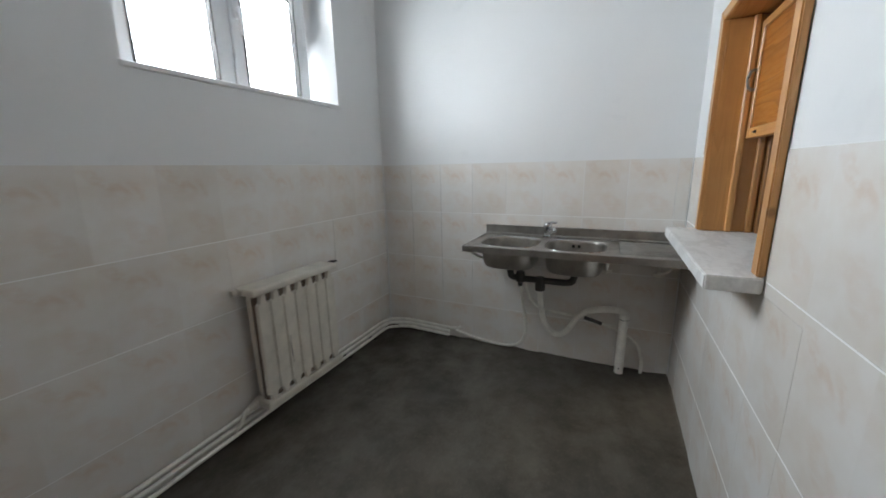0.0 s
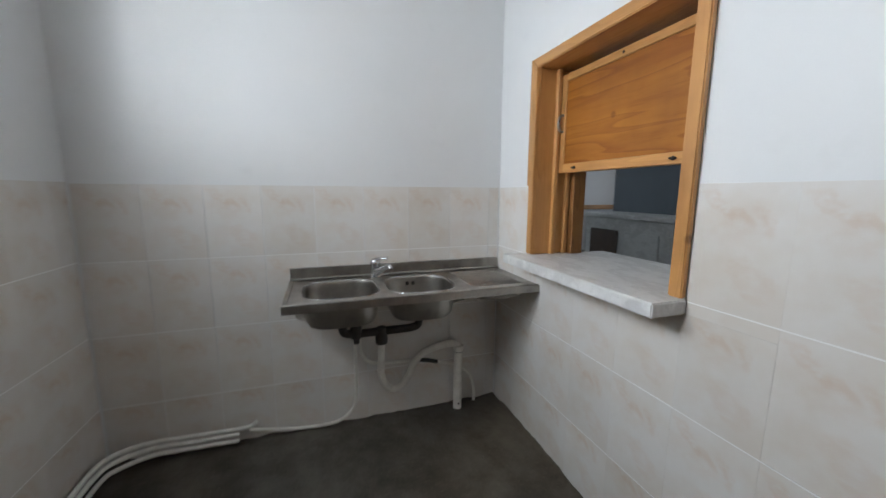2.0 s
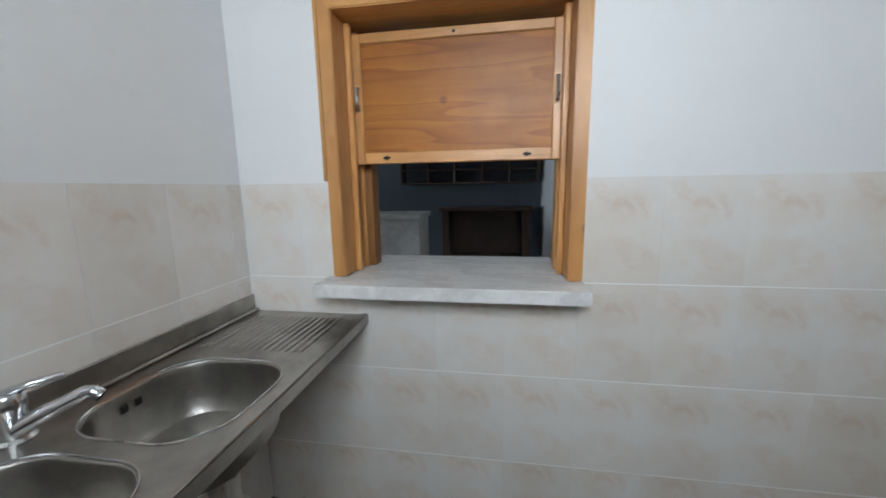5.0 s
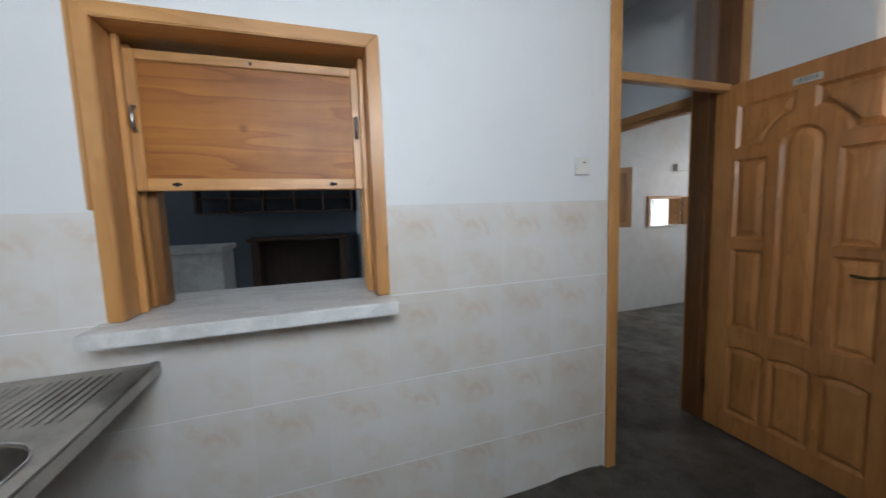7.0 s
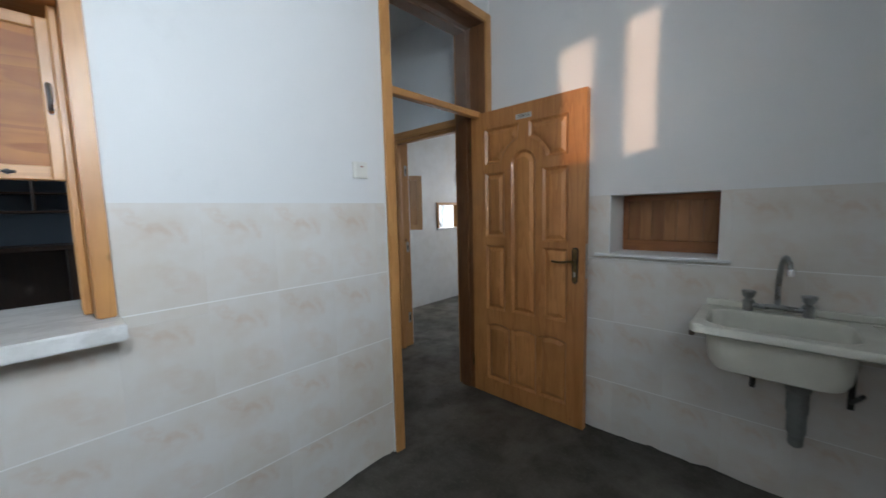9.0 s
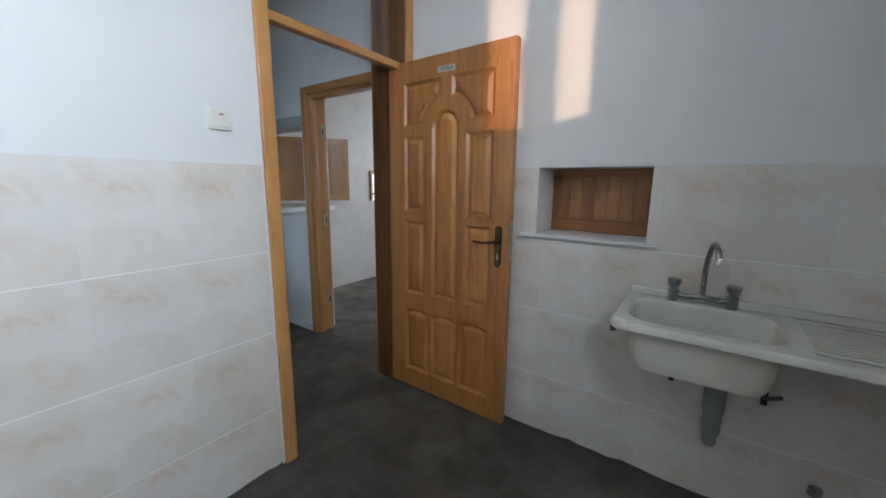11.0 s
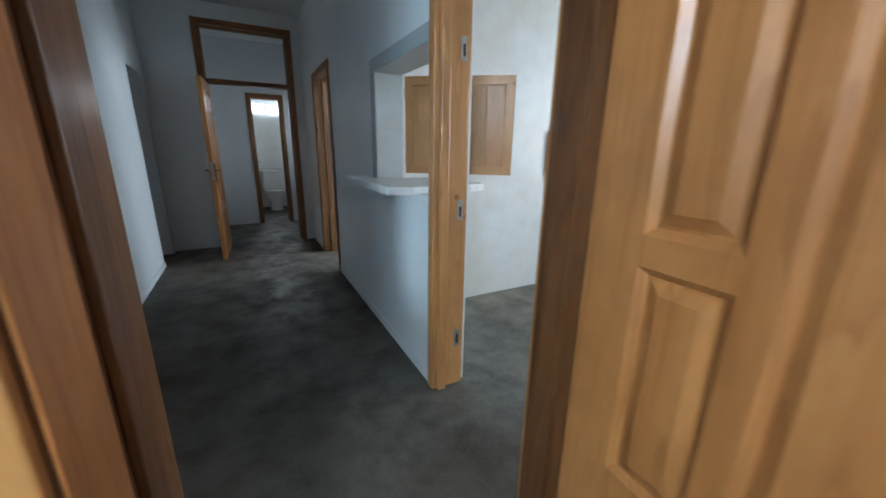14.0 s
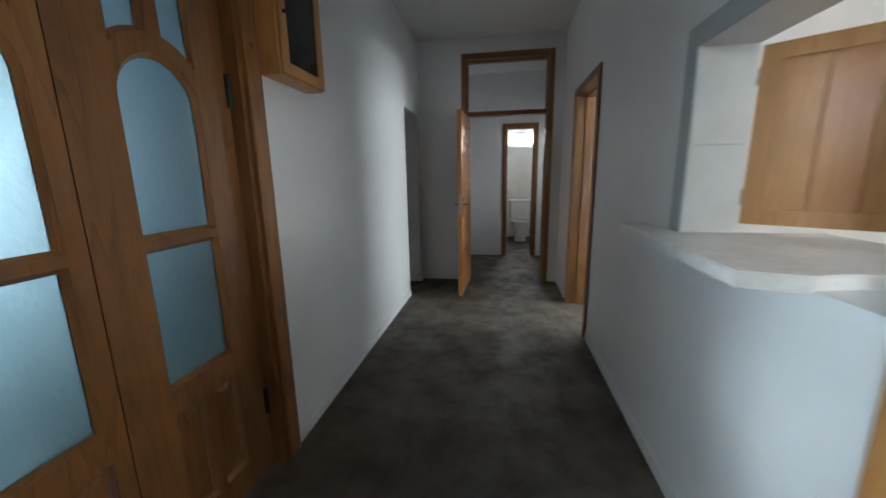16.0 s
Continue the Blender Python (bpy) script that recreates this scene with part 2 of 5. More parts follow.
WOOD_Y = wood_mat("honey_pine_across_y", (0.43, 0.193, 0.058), (0.63, 0.328, 0.112), "y")
WOOD_X = wood_mat("honey_pine_across_x", (0.43, 0.193, 0.058), (0.63, 0.328, 0.112), "x")
DOOR_WOOD = wood_mat("door_pine", (0.36, 0.136, 0.036), (0.62, 0.288, 0.093), "z", 0.34)
# frame pine darkened: the jamb's shade is put into its colour
SHADED_JAMB = wood_mat("shaded_lining_pine", (0.115, 0.044, 0.015), (0.225, 0.096, 0.033), "z", 0.36)
PALE_WOOD = wood_mat("pale_pine", (0.44, 0.20, 0.065), (0.63, 0.35, 0.135), "z", 0.4)
TAWNY_WOOD = wood_mat("tawny_pine", (0.33, 0.135, 0.038), (0.50, 0.245, 0.078), "z", 0.4)
CORR_WOOD = wood_mat("corridor_brown_pine", (0.135, 0.052, 0.015), (0.295, 0.135, 0.042), "z", 0.34)
CORR_WOOD_X = wood_mat("corridor_brown_pine_x", (0.135, 0.052, 0.015), (0.295, 0.135, 0.042), "x", 0.34)
SOUTH_WOOD = wood_mat("doorway_honey_pine", (0.40, 0.18, 0.058), (0.62, 0.325, 0.122), "z", 0.34)
SOUTH_WOOD_X = wood_mat("doorway_honey_pine_x", (0.40, 0.18, 0.058), (0.62, 0.325, 0.122), "x", 0.34)
CORR_WOOD_Y = wood_mat("corridor_brown_pine_y", (0.135, 0.052, 0.015), (0.295, 0.135, 0.042), "y", 0.34)
SASH_WOOD = wood_mat("sash_board", (0.23, 0.066, 0.006), (0.49, 0.185, 0.023), "y", 0.42, 0.75, 0.5, 0.45)
SASH_WOOD.node_tree.nodes["Principled BSDF"].inputs["Coat Weight"].default_value = 0.06
SASH_WOOD.node_tree.nodes["Principled BSDF"].inputs["Specular IOR Level"].default_value = 0.35
DARK_WOOD = wood_mat("dark_cupboard_wood", (0.060, 0.034, 0.024), (0.105, 0.056, 0.036), "z", 0.4)
MARBLE = marble_mat("grey_marble", (0.66, 0.66, 0.645), (0.75, 0.75, 0.74), (0.44, 0.435, 0.42))
COUNTER = marble_mat("white_stone_counter", (0.78, 0.78, 0.77), (0.84, 0.84, 0.83), (0.70, 0.69, 0.67))
STEEL = steel_mat("brushed_steel")
CHROME = plain_mat("chrome", (0.72, 0.73, 0.75), 0.12, 1.0, 0.06, 20)
DULL_CHROME = plain_mat("dull_chrome", (0.34, 0.35, 0.35), 0.3, 1.0, 0.2, 20)
BRASS = plain_mat("aged_brass", (0.16, 0.115, 0.055), 0.35, 1.0, 0.4, 40)
IRON = plain_mat("black_iron", (0.035, 0.033, 0.03), 0.5, 0.6, 0.3, 40)
ZINC = plain_mat("zinc_plate", (0.45, 0.44, 0.41), 0.4, 0.9, 0.3, 50)
ENAMEL = plain_mat("old_white_enamel", (0.70, 0.69, 0.61), 0.22, 0.0, 0.10, 6)
RAD = plain_mat("cream_radiator_paint", (0.70, 0.66, 0.58), 0.38, 0.0, 0.16, 9)
rust_nt = RAD.node_tree
rust_p = rust_nt.nodes["Principled BSDF"]
rust_nt.links.new(mixed(rust_nt, ramp(rust_nt, noise_out(rust_nt, 9, 6, 0.7, (1, 1, 0.22)), [(0.63, (0, 0, 0)), (0.80, (0.7, 0.7, 0.7))]), rust_p.inputs["Base Color"].links[0].from_socket, (0.24, 0.16, 0.10)), rust_p.inputs["Base Color"])
# rust brown of the basin clip, also painted shade between radiator columns
RUST_GAP_SHADE = plain_mat("rust_and_gap_shade", (0.16, 0.12, 0.09), 0.7, 0.0, 0.4, 30)
PVC = plain_mat("white_window_plastic", (0.74, 0.76, 0.78), 0.3, 0.0, 0.05, 6)
PIPE = plain_mat("off_white_pipe", (0.86, 0.84, 0.78), 0.4, 0.0, 0.14, 18)
GREY_PIPE = plain_mat("grey_drain_pipe", (0.23, 0.25, 0.24), 0.45, 0.0, 0.2, 18)
BLACK_PIPE = plain_mat("black_drain_pipe", (0.045, 0.043, 0.04), 0.45, 0.0, 0.3, 18)
SWITCH = plain_mat("switch_plastic", (0.74, 0.73, 0.68), 0.35, 0.0, 0.04, 10)
RED = plain_mat("red_lens", (0.30, 0.05, 0.04), 0.3)
INK = plain_mat("dark_ink", (0.06, 0.06, 0.06), 0.6)
SILVER = plain_mat("silver_label", (0.62, 0.62, 0.60), 0.35, 0.3)
CERAMIC = plain_mat("white_ceramic", (0.80, 0.80, 0.78), 0.15, 0.0, 0.04, 8)
GLASS = glass_mat("clear_glass", (1, 1, 1), 0.0)
FROST = glass_mat("frosted_glass", (0.47, 0.79, 0.95), 0.34)


# ---- building helpers ----
def mesh_ob(name, bm, mat, parent=None, base=(0, 0, 0), smooth=False):
    bm.normal_update()
    me = bpy.data.meshes.new(name)
    bm.to_mesh(me)
    bm.free()
    if base != (0, 0, 0):
        me.transform(Matrix.Translation(-Vector(base)))
    for mt in mat if isinstance(mat, (list, tuple)) else [mat]:
        me.materials.append(mt)
    if smooth:
        me.shade_smooth()
        me.set_sharp_from_angle(angle=radians(40))
    ob = new(name, me)
    if parent:
        ob.parent = parent
    else:
        ob.location = base
    return ob


def thing(name, label, category, base, group=""):
    ob = new(name)
    ob.location = base
    return tagged(ob, label, category, group)


def add_box(bm, x0, x1, y0, y1, z0, z1, bevel=0.0, segments=1):
    vs = [bm.verts.new((x, y, z)) for x in (x0, x1) for y in (y0, y1) for z in (z0, z1)]
    fs = [bm.faces.new([vs[i] for i in q]) for q in ((0, 1, 3, 2), (4, 6, 7, 5), (0, 4, 5, 1), (2, 3, 7, 6), (0, 2, 6, 4), (1, 5, 7, 3))]
    if bevel:
        es = list({e for f in fs for e in f.edges})
        bmesh.ops.bevel(bm, geom=es, offset=bevel, segments=segments, affect="EDGES", profile=0.5)


def boxes(name, rows, mat, parent=None, base=(0, 0, 0), bevel=0.0, segments=1):
    bm = bmesh.new()
    for r in rows:
        add_box(bm, *r, bevel=bevel, segments=segments)
    return mesh_ob(name, bm, mat, parent, base)


def curve_points(pts, steps=8):
    """A smooth line through the points."""
    p = [Vector(v) for v in pts]
    p = [2 * p[0] - p[1], *p, 2 * p[-1] - p[-2]]
    out = []
    for a, b, c, d in zip(p, p[1:], p[2:], p[3:]):
        for k in range(steps):
            t = k / steps
            out.append(0.5 * (2 * b + (c - a) * t + (2 * a - 5 * b + 4 * c - d) * t * t + (3 * b - a - 3 * c + d) * t ** 3))
    return [*out, p[-2]]


def add_tube(bm, pts, radius, sides=12, ribs=0.0):
    """A round tube along points; radius may be a list; ribs makes a corrugated hose."""
    n, rings, up = len(pts), [], None
    for i, p in enumerate(pts):
        p = Vector(p)
        way = (Vector(pts[min(i + 1, n - 1)]) - Vector(pts[max(i - 1, 0)])).normalized()
        if up is None:
            up = way.orthogonal().normalized()
        up = (up - way * up.dot(way)).normalized()
        side = way.cross(up)
        r = (radius[i] if isinstance(radius, list) else radius) + (ribs if i % 2 else 0)
        rings.append([bm.verts.new(p + r * (math.cos(a) * up + math.sin(a) * side)) for a in (2 * math.pi * k / sides for k in range(sides))])
    for a, b in zip(rings, rings[1:]):
        for k in range(sides):
            bm.faces.new((a[k], a[(k + 1) % sides], b[(k + 1) % sides], b[k]))
    bm.faces.new(rings[0][::-1])
    bm.faces.new(rings[-1])


def tube(name, pts, radius, mat, parent=None, base=(0, 0, 0), sides=12, smooth_path=True, ribs=0.0, steps=8):
    bm = bmesh.new()
    add_tube(bm, curve_points(pts, steps) if smooth_path else pts, radius, sides, ribs)
    return mesh_ob(name, bm, mat, parent, base, smooth=True)


def add_lathe(bm, profile, centre, axis="z", sides=24):
    """A turned body from (radius, height) rows about an axis through centre."""
    rings = []
    for r, h in profile:
        ring = []
        for k in range(sides):
            a = 2 * math.pi * k / sides
            u, v = r * math.cos(a), r * math.sin(a)
            o = {"z": (u, v, h), "y": (v, h, u), "x": (h, u, v)}[axis]
            ring.append(bm.verts.new(Vector(centre) + Vector(o)))
        rings.append(ring)
    for a, b in zip(rings, rings[1:]):
        for k in range(sides):
            bm.faces.new((a[k], a[(k + 1) % sides], b[(k + 1) % sides], b[k]))
    if profile[0][0] > 1e-5:
        bm.faces.new(rings[0][::-1])
    if profile[-1][0] > 1e-5:
        bm.faces.new(rings[-1])


def lathe(name, profile, centre, mat, parent=None, base=(0, 0, 0), axis="z", sides=24):
    bm = bmesh.new()
    add_lathe(bm, profile, centre, axis, sides)
    bmesh.ops.remove_doubles(bm, verts=bm.verts, dist=1e-6)
    bmesh.ops.recalc_face_normals(bm, faces=bm.faces)
    return mesh_ob(name, bm, mat, parent, base, smooth=True)


def round_rect(cx, cy, w, h, r, n=6):
    out = []
    for sx, sy, a0 in ((1, 1, 0), (-1, 1, 90), (-1, -1, 180), (1, -1, 270)):
        for k in range(n + 1):
            a = radians(a0 + 90 * k / n)
            out.append((cx + sx * (w / 2 - r) + r * math.cos(a), cy + sy * (h / 2 - r) + r * math.sin(a)))
    return out


def inset(loop, d):
    """The loop (counter-clockwise) moved inwards by d."""
    n, out = len(loop), []
    for i in range(n):
        a, b, c = Vector(loop[i - 1]), Vector(loop[i]), Vector(loop[(i + 1) % n])
        e, f = (b - a).normalized(), (c - b).normalized()
        ne, nf = Vector((-e.y, e.x)), Vector((-f.y, f.x))
        m = ne + nf
        m = m / max(0.35, m.dot(m) / 2) * 1.0
        out.append((b.x + m.x * d, b.y + m.y * d))
    return out


def plate(bm, outer, holes, level, flip=False):
    """A flat plate with holes: corners as (u, v), at w = level. Gives the loops' vertices."""
    from mathutils import geometry
    loops = [outer, *holes]
    flat = [Vector((u, v, 0)) for lp in loops for u, v in lp]
    vs = [bm.verts.new((p.x, p.y, level)) for p in flat]
    for tri in geometry.tessellate_polygon([[Vector((u, v, 0)) for u, v in lp] for lp in loops]):
        a, b, c = (flat[i] for i in tri)
        ccw = (b - a).cross(c - a).z > 0
        if abs((b - a).cross(c - a).z) < 1e-10:
            continue
        bm.faces.new([vs[i] for i in (tri if ccw != flip else tri[::-1])])
    out, k = [], 0
    for lp in loops:
        out.append(vs[k:k + len(lp)])
        k += len(lp)
    return out


def bridge(bm, a, b):
    n = len(a)
    for i in range(n):
        bm.faces.new((a[i], a[(i + 1) % n], b[(i + 1) % n], b[i]))


def place(bm, m):
    bmesh.ops.transform(bm, matrix=m, verts=bm.verts)


def board(outline, panels, thick, sink=0.009, slope=0.012, field=0.020, rise=0.007):
    """A framed board (u across, v up, w through, middle at 0) with sunk, raised panels on both faces: the frame's mesh and one mesh a panel."""
    frame_bm, fields = bmesh.new(), []
    h = thick / 2
    top = plate(frame_bm, outline, panels, h)
    low = plate(frame_bm, outline, panels, -h, True)
    bridge(frame_bm, low[0], top[0])
    for lp, a, b in zip(panels, top[1:], low[1:]):
        i1 = inset(lp, slope)
        for ring, s in ((a, 1), (b, -1)):
            lower = [frame_bm.verts.new((u, v, s * (h - sink))) for u, v in i1]
            bridge(frame_bm, *((ring, lower) if s > 0 else (lower, ring)))
        pb = bmesh.new()
        for s in (1, -1):
            r0 = [pb.verts.new((u, v, s * (h - sink))) for u, v in inset(lp, slope - 0.002)]
            r1 = [pb.verts.new((u, v, s * (h - sink))) for u, v in inset(lp, slope + 0.006)]
            r2 = [pb.verts.new((u, v, s * (h - sink + rise))) for u, v in inset(lp, slope + 0.006 + field)]
            if s > 0:
                bridge(pb, r0, r1), bridge(pb, r1, r2)
                cap = pb.faces.new(r2)
            else:
                bridge(pb, r1, r0), bridge(pb, r2, r1)
                cap = pb.faces.new(r2[::-1])
            bmesh.ops.triangulate(pb, faces=[cap])
        fields.append(pb)
    return frame_bm, fields


def rect(u0, u1, v0, v1):
    return [(u0, v0), (u1, v0), (u1, v1), (u0, v1)]


def arc(cu, cv, r, a0, a1, n=12):
    return [(cu + r * math.cos(radians(a0 + (a1 - a0) * k / n)), cv + r * math.sin(radians(a0 + (a1 - a0) * k / n))) for k in range(n + 1)]


def wall_mesh(name, axis, w0, w1, u0, u1, z0, z1, holes, mat, label=""):
    """An upright wall: thick from w0 to w1 along the axis, long from u0 to u1, with holes (u0, u1, z0, z1) through it."""
    us = sorted({u0, u1, *(v for h in holes for v in h[:2] if u0 < v < u1)})
    zs = sorted({z0, z1, *(v for h in holes for v in h[2:] if z0 < v < z1)})
    solid = {}
    for i in range(len(us) - 1):
        for j in range(len(zs) - 1):
            cu, cz = (us[i] + us[i + 1]) / 2, (zs[j] + zs[j + 1]) / 2
            solid[i, j] = not any(h[0] < cu < h[1] and h[2] < cz < h[3] for h in holes)
    bm, made = bmesh.new(), {}

    def v(i, j, k):
        if (i, j, k) not in made:
            w = (w0, w1)[k]
            made[i, j, k] = bm.verts.new((w, us[i], zs[j]) if axis == "x" else (us[i], w, zs[j]))
        return made[i, j, k]

    for (i, j), yes in solid.items():
        if not yes:
            continue
        for k in (0, 1):
            bm.faces.new((v(i, j, k), v(i + 1, j, k), v(i + 1, j + 1, k), v(i, j + 1, k)))
        for (di, dj), (a, b) in {(-1, 0): ((0, 0), (0, 1)), (1, 0): ((1, 0), (1, 1)), (0, -1): ((0, 0), (1, 0)), (0, 1): ((0, 1), (1, 1))}.items():
            if not solid.get((i + di, j + dj), False):
                bm.faces.new((v(i + a[0], j + a[1], 0), v(i + b[0], j + b[1], 0), v(i + b[0], j + b[1], 1), v(i + a[0], j + a[1], 1)))
    bmesh.ops.recalc_face_normals(bm, faces=bm.faces)
    return tagged(mesh_ob(name, bm, mat), label, kind="structure")


def slab(name, x0, x1, y0, y1, z0, z1, mat, label=""):
    return tagged(boxes(name, [(x0, x1, y0, y1, z0, z1)], mat), label, kind="structure")


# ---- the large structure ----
# dark blue-grey colour stands in for the dimness behind the bar
DUSK = paint_mat("shade_darkened_wall", (0.17, 0.205, 0.25), (0.13, 0.16, 0.20), 0.6)
H = 2.83
R = 0.0028
slab("floor_kitchen", -2.36, 0.125, -3.59, 0.25, -0.12, 0.0, CONC, "bare dark grey stained concrete floor")
slab("floor_corridor", 0.125, 5.1, -3.50, -1.56, -0.12, 0.0, CONC, "bare dark concrete corridor floor with worn patches")
slab("floor_south_room", -1.5, 2.23, -6.75, -3.50, -0.12, 0.0, CONC, "bare mottled grey concrete floor")
slab("floor_scullery", 2.23, 5.2, -6.75, -3.50, -0.12, 0.0, CONC, "bare grey concrete floor")
slab("floor_dining_room", 0.125, 6.2, -1.56, 5.2, -0.12, 0.0, CONC_PALE, "grey dining room floor")
slab("floor_lobby", 5.1, 9.0, -3.9, -1.5, -0.12, 0.0, CONC, "bare concrete lobby floor")
slab("ceiling_kitchen", -2.36, 0.125, -3.59, 0.25, H, H + 0.15, CEIL, "white painted ceiling")
slab("ceiling_corridor", 0.125, 5.1, -3.465, -1.56, H, H + 0.15, CEIL, "grey-white painted corridor ceiling")
slab("ceiling_south_room", -1.5, 2.23, -6.75, -3.50, H, H + 0.15, CEIL, "white painted ceiling")
slab("ceiling_scullery", 2.23, 5.2, -6.75, -3.50, H, H + 0.15, CEIL, "white painted ceiling")
slab("ceiling_dining_room", 0.125, 6.2, -1.56, 5.2, H, H + 0.15, CEIL, "white painted dining room ceiling")
slab("ceiling_lobby", 5.1, 9.0, -3.9, -1.5, H, H + 0.15, CEIL, "white painted lobby ceiling")

wall_west = wall_mesh("wall_west", "x", -2.36, -2.077 - R, -3.59, 0.25, 0, H, [(-1.66, -0.47, 1.74, 2.55)], PAINT, "white painted kitchen wall with cream tiles below")
wall_north = wall_mesh("wall_north", "y", R, 0.25, -2.077 - R, 0.0 + R, 0, H, [], PAINT, "white painted kitchen wall with cream tiles below")
wall_east = wall_mesh("wall_east", "x", R, 0.25, -3.34, 0.25, 0, H, [(-1.235, -0.375, 0.97, 1.945), (-3.235, -2.33, 0, 2.575)], PAINT, "white painted kitchen wall with serving hatch and door")
wall_south = wall_mesh("wall_south", "y", -3.59, -3.235 - R, -2.077 - R, R, 0, H, [(-1.285, -0.80, 1.055, 1.375)], PAINT, "white painted kitchen wall with a niche above the tiles")
wall_corridor_north = wall_mesh("wall_corridor_north", "y", -1.67, -1.45, 0.25, 5.0, 0, H, [(0.68, 1.90, 0, 2.12), (4.30, 4.86, 0, 2.0)], CORR_PAINT, "scuffed white corridor wall")
wall_corridor_south = wall_mesh("wall_corridor_south", "y", -3.53, -3.34, R, 5.0, 0, H, [(0.30, 1.165, 0, 1.98), (1.232, 2.035, 1.04, 1.735), (3.40, 4.24, 0, 2.03)], CORR_PAINT, "scuffed white corridor wall with hatch and doorways")
wall_corridor_end = wall_mesh("wall_corridor_end", "x", 5.0, 5.2, -3.9, -1.45, 0, H, [(-3.20, -2.215, 0, 2.63)], CORR_PAINT, "white corridor end wall")
wall_lobby_far = wall_mesh("wall_lobby_far", "x", 6.5, 6.65, -3.9, -1.5, 0, H, [(-3.19, -2.70, 0, 2.05)], CORR_PAINT, "white lobby wall with toilet door")
wall_mesh("wall_lobby_north", "y", -1.9, -1.75, 5.2, 6.5, 0, H, [], CORR_PAINT, "white lobby wall")
# the hole is invented, for the lobby's fill lamp
wall_mesh("wall_lobby_south", "y", -3.75, -3.6, 5.2, 6.5, 0, H, [(5.45, 6.25, 1.0, 2.0)], CORR_PAINT, "white lobby wall")
wall_mesh("wall_toilet_north", "y", -2.5, -2.35, 6.65, 8.4, 0, H, [], WTILE, "white tiled toilet wall")
wall_mesh("wall_toilet_south", "y", -3.75, -3.6, 6.65, 8.4, 0, H, [], WTILE, "white tiled toilet wall")
wall_mesh("wall_toilet_back", "x", 8.4, 8.6, -3.75, -2.35, 0, H, [(-3.38, -2.74, 1.86, 2.17)], WTILE, "white tiled toilet wall with a high window")
wall_south_room = wall_mesh("wall_south_room_east", "x", 2.16, 2.30, -6.55, -3.59, 0, H, [(-5.51, -4.965, 1.065, 1.435)], WTILE, "white tiled wall with a small serving opening")
wall_mesh("wall_south_room_west", "x", -1.5, -1.35, -6.55, -3.59, 0, H, [], WTILE, "white tiled wall")
wall_mesh("wall_south_outer", "y", -6.75, -6.55, -1.5, 5.2, 0, H, [(0.1, 1.7, 0.9, 2.2), (2.8, 4.4, 0.9, 2.2)], PAINT, "white outer wall with two windows")
wall_mesh("wall_scullery_east", "x", 5.0, 5.2, -6.55, -3.9, 0, H, [], PAINT, "white wall")
wall_mesh("wall_dining_west", "x", 0.05, 0.25, 0.25, 5.0, 0, H, [], PAINT, "dining room wall")
# room's dimness is in this wall's colour
wall_mesh("wall_dining_partition", "x", 3.3, 3.48, -1.45, 2.55, 0, H, [], DUSK, "wall behind the bar, its dimness put into a dark blue-grey colour")
wall_mesh("wall_dining_north", "y", 5.0, 5.2, 0.05, 6.2, 0, H, [(1.2, 3.05, 0.9, 2.3)], PAINT, "pale dining room wall")
wall_mesh("wall_dining_east", "x", 6.0, 6.2, -1.45, 5.0, 0, H, [(2.3, 4.7, 0.9, 2.3)], PAINT, "pale dining room wall")
wall_mesh("wall_side_closet", "y", -1.2, -1.1, 4.1, 5.0, 0, H, [], CORR_PAINT, "white wall of a side closet")
wall_mesh("wall_closet_side", "x", 4.1, 4.2, -1.45, -1.2, 0, H, [], CORR_PAINT, "white wall of a side closet")
# invented wall, out of view: stops low sun at the dining north window
wall_mesh("wall_yard", "y", 7.5, 7.7, -4.5, 7.0, -0.3, 3.6, [], PAINT, "plain unseen wall added to keep low sun out of the dining room")
slab("ground", -400, 400, -400, 400, -0.5, -0.3, CONC_PALE, "pale ground outside")


# bright hazy sky beyond the windows
def glow(name, x0, x1, y0, y1, z0, z1, power):
    m, nt, p = material(name)
    p.inputs["Base Color"].default_value = (0.8, 0.85, 0.9, 1)
    c = ramp(nt, noise_out(nt, 0.3, 3), [(0.3, (0.92, 0.96, 1.0)), (0.7, (1.0, 1.0, 1.0))])
    nt.links.new(c, p.inputs["Emission Color"])
    p.inputs["Emission Strength"].default_value = power
    tagged(boxes("backdrop", [(x0, x1, y0, y1, z0, z1)], m), "bright hazy sky outside the windows", kind="structure")


glow("hazy_sky_south", -6, 10, -9.3, -9.2, -0.3, 5, 1.2)
glow("hazy_sky_east", 9.8, 9.9, -6, 0, -0.3, 5, 1.0)


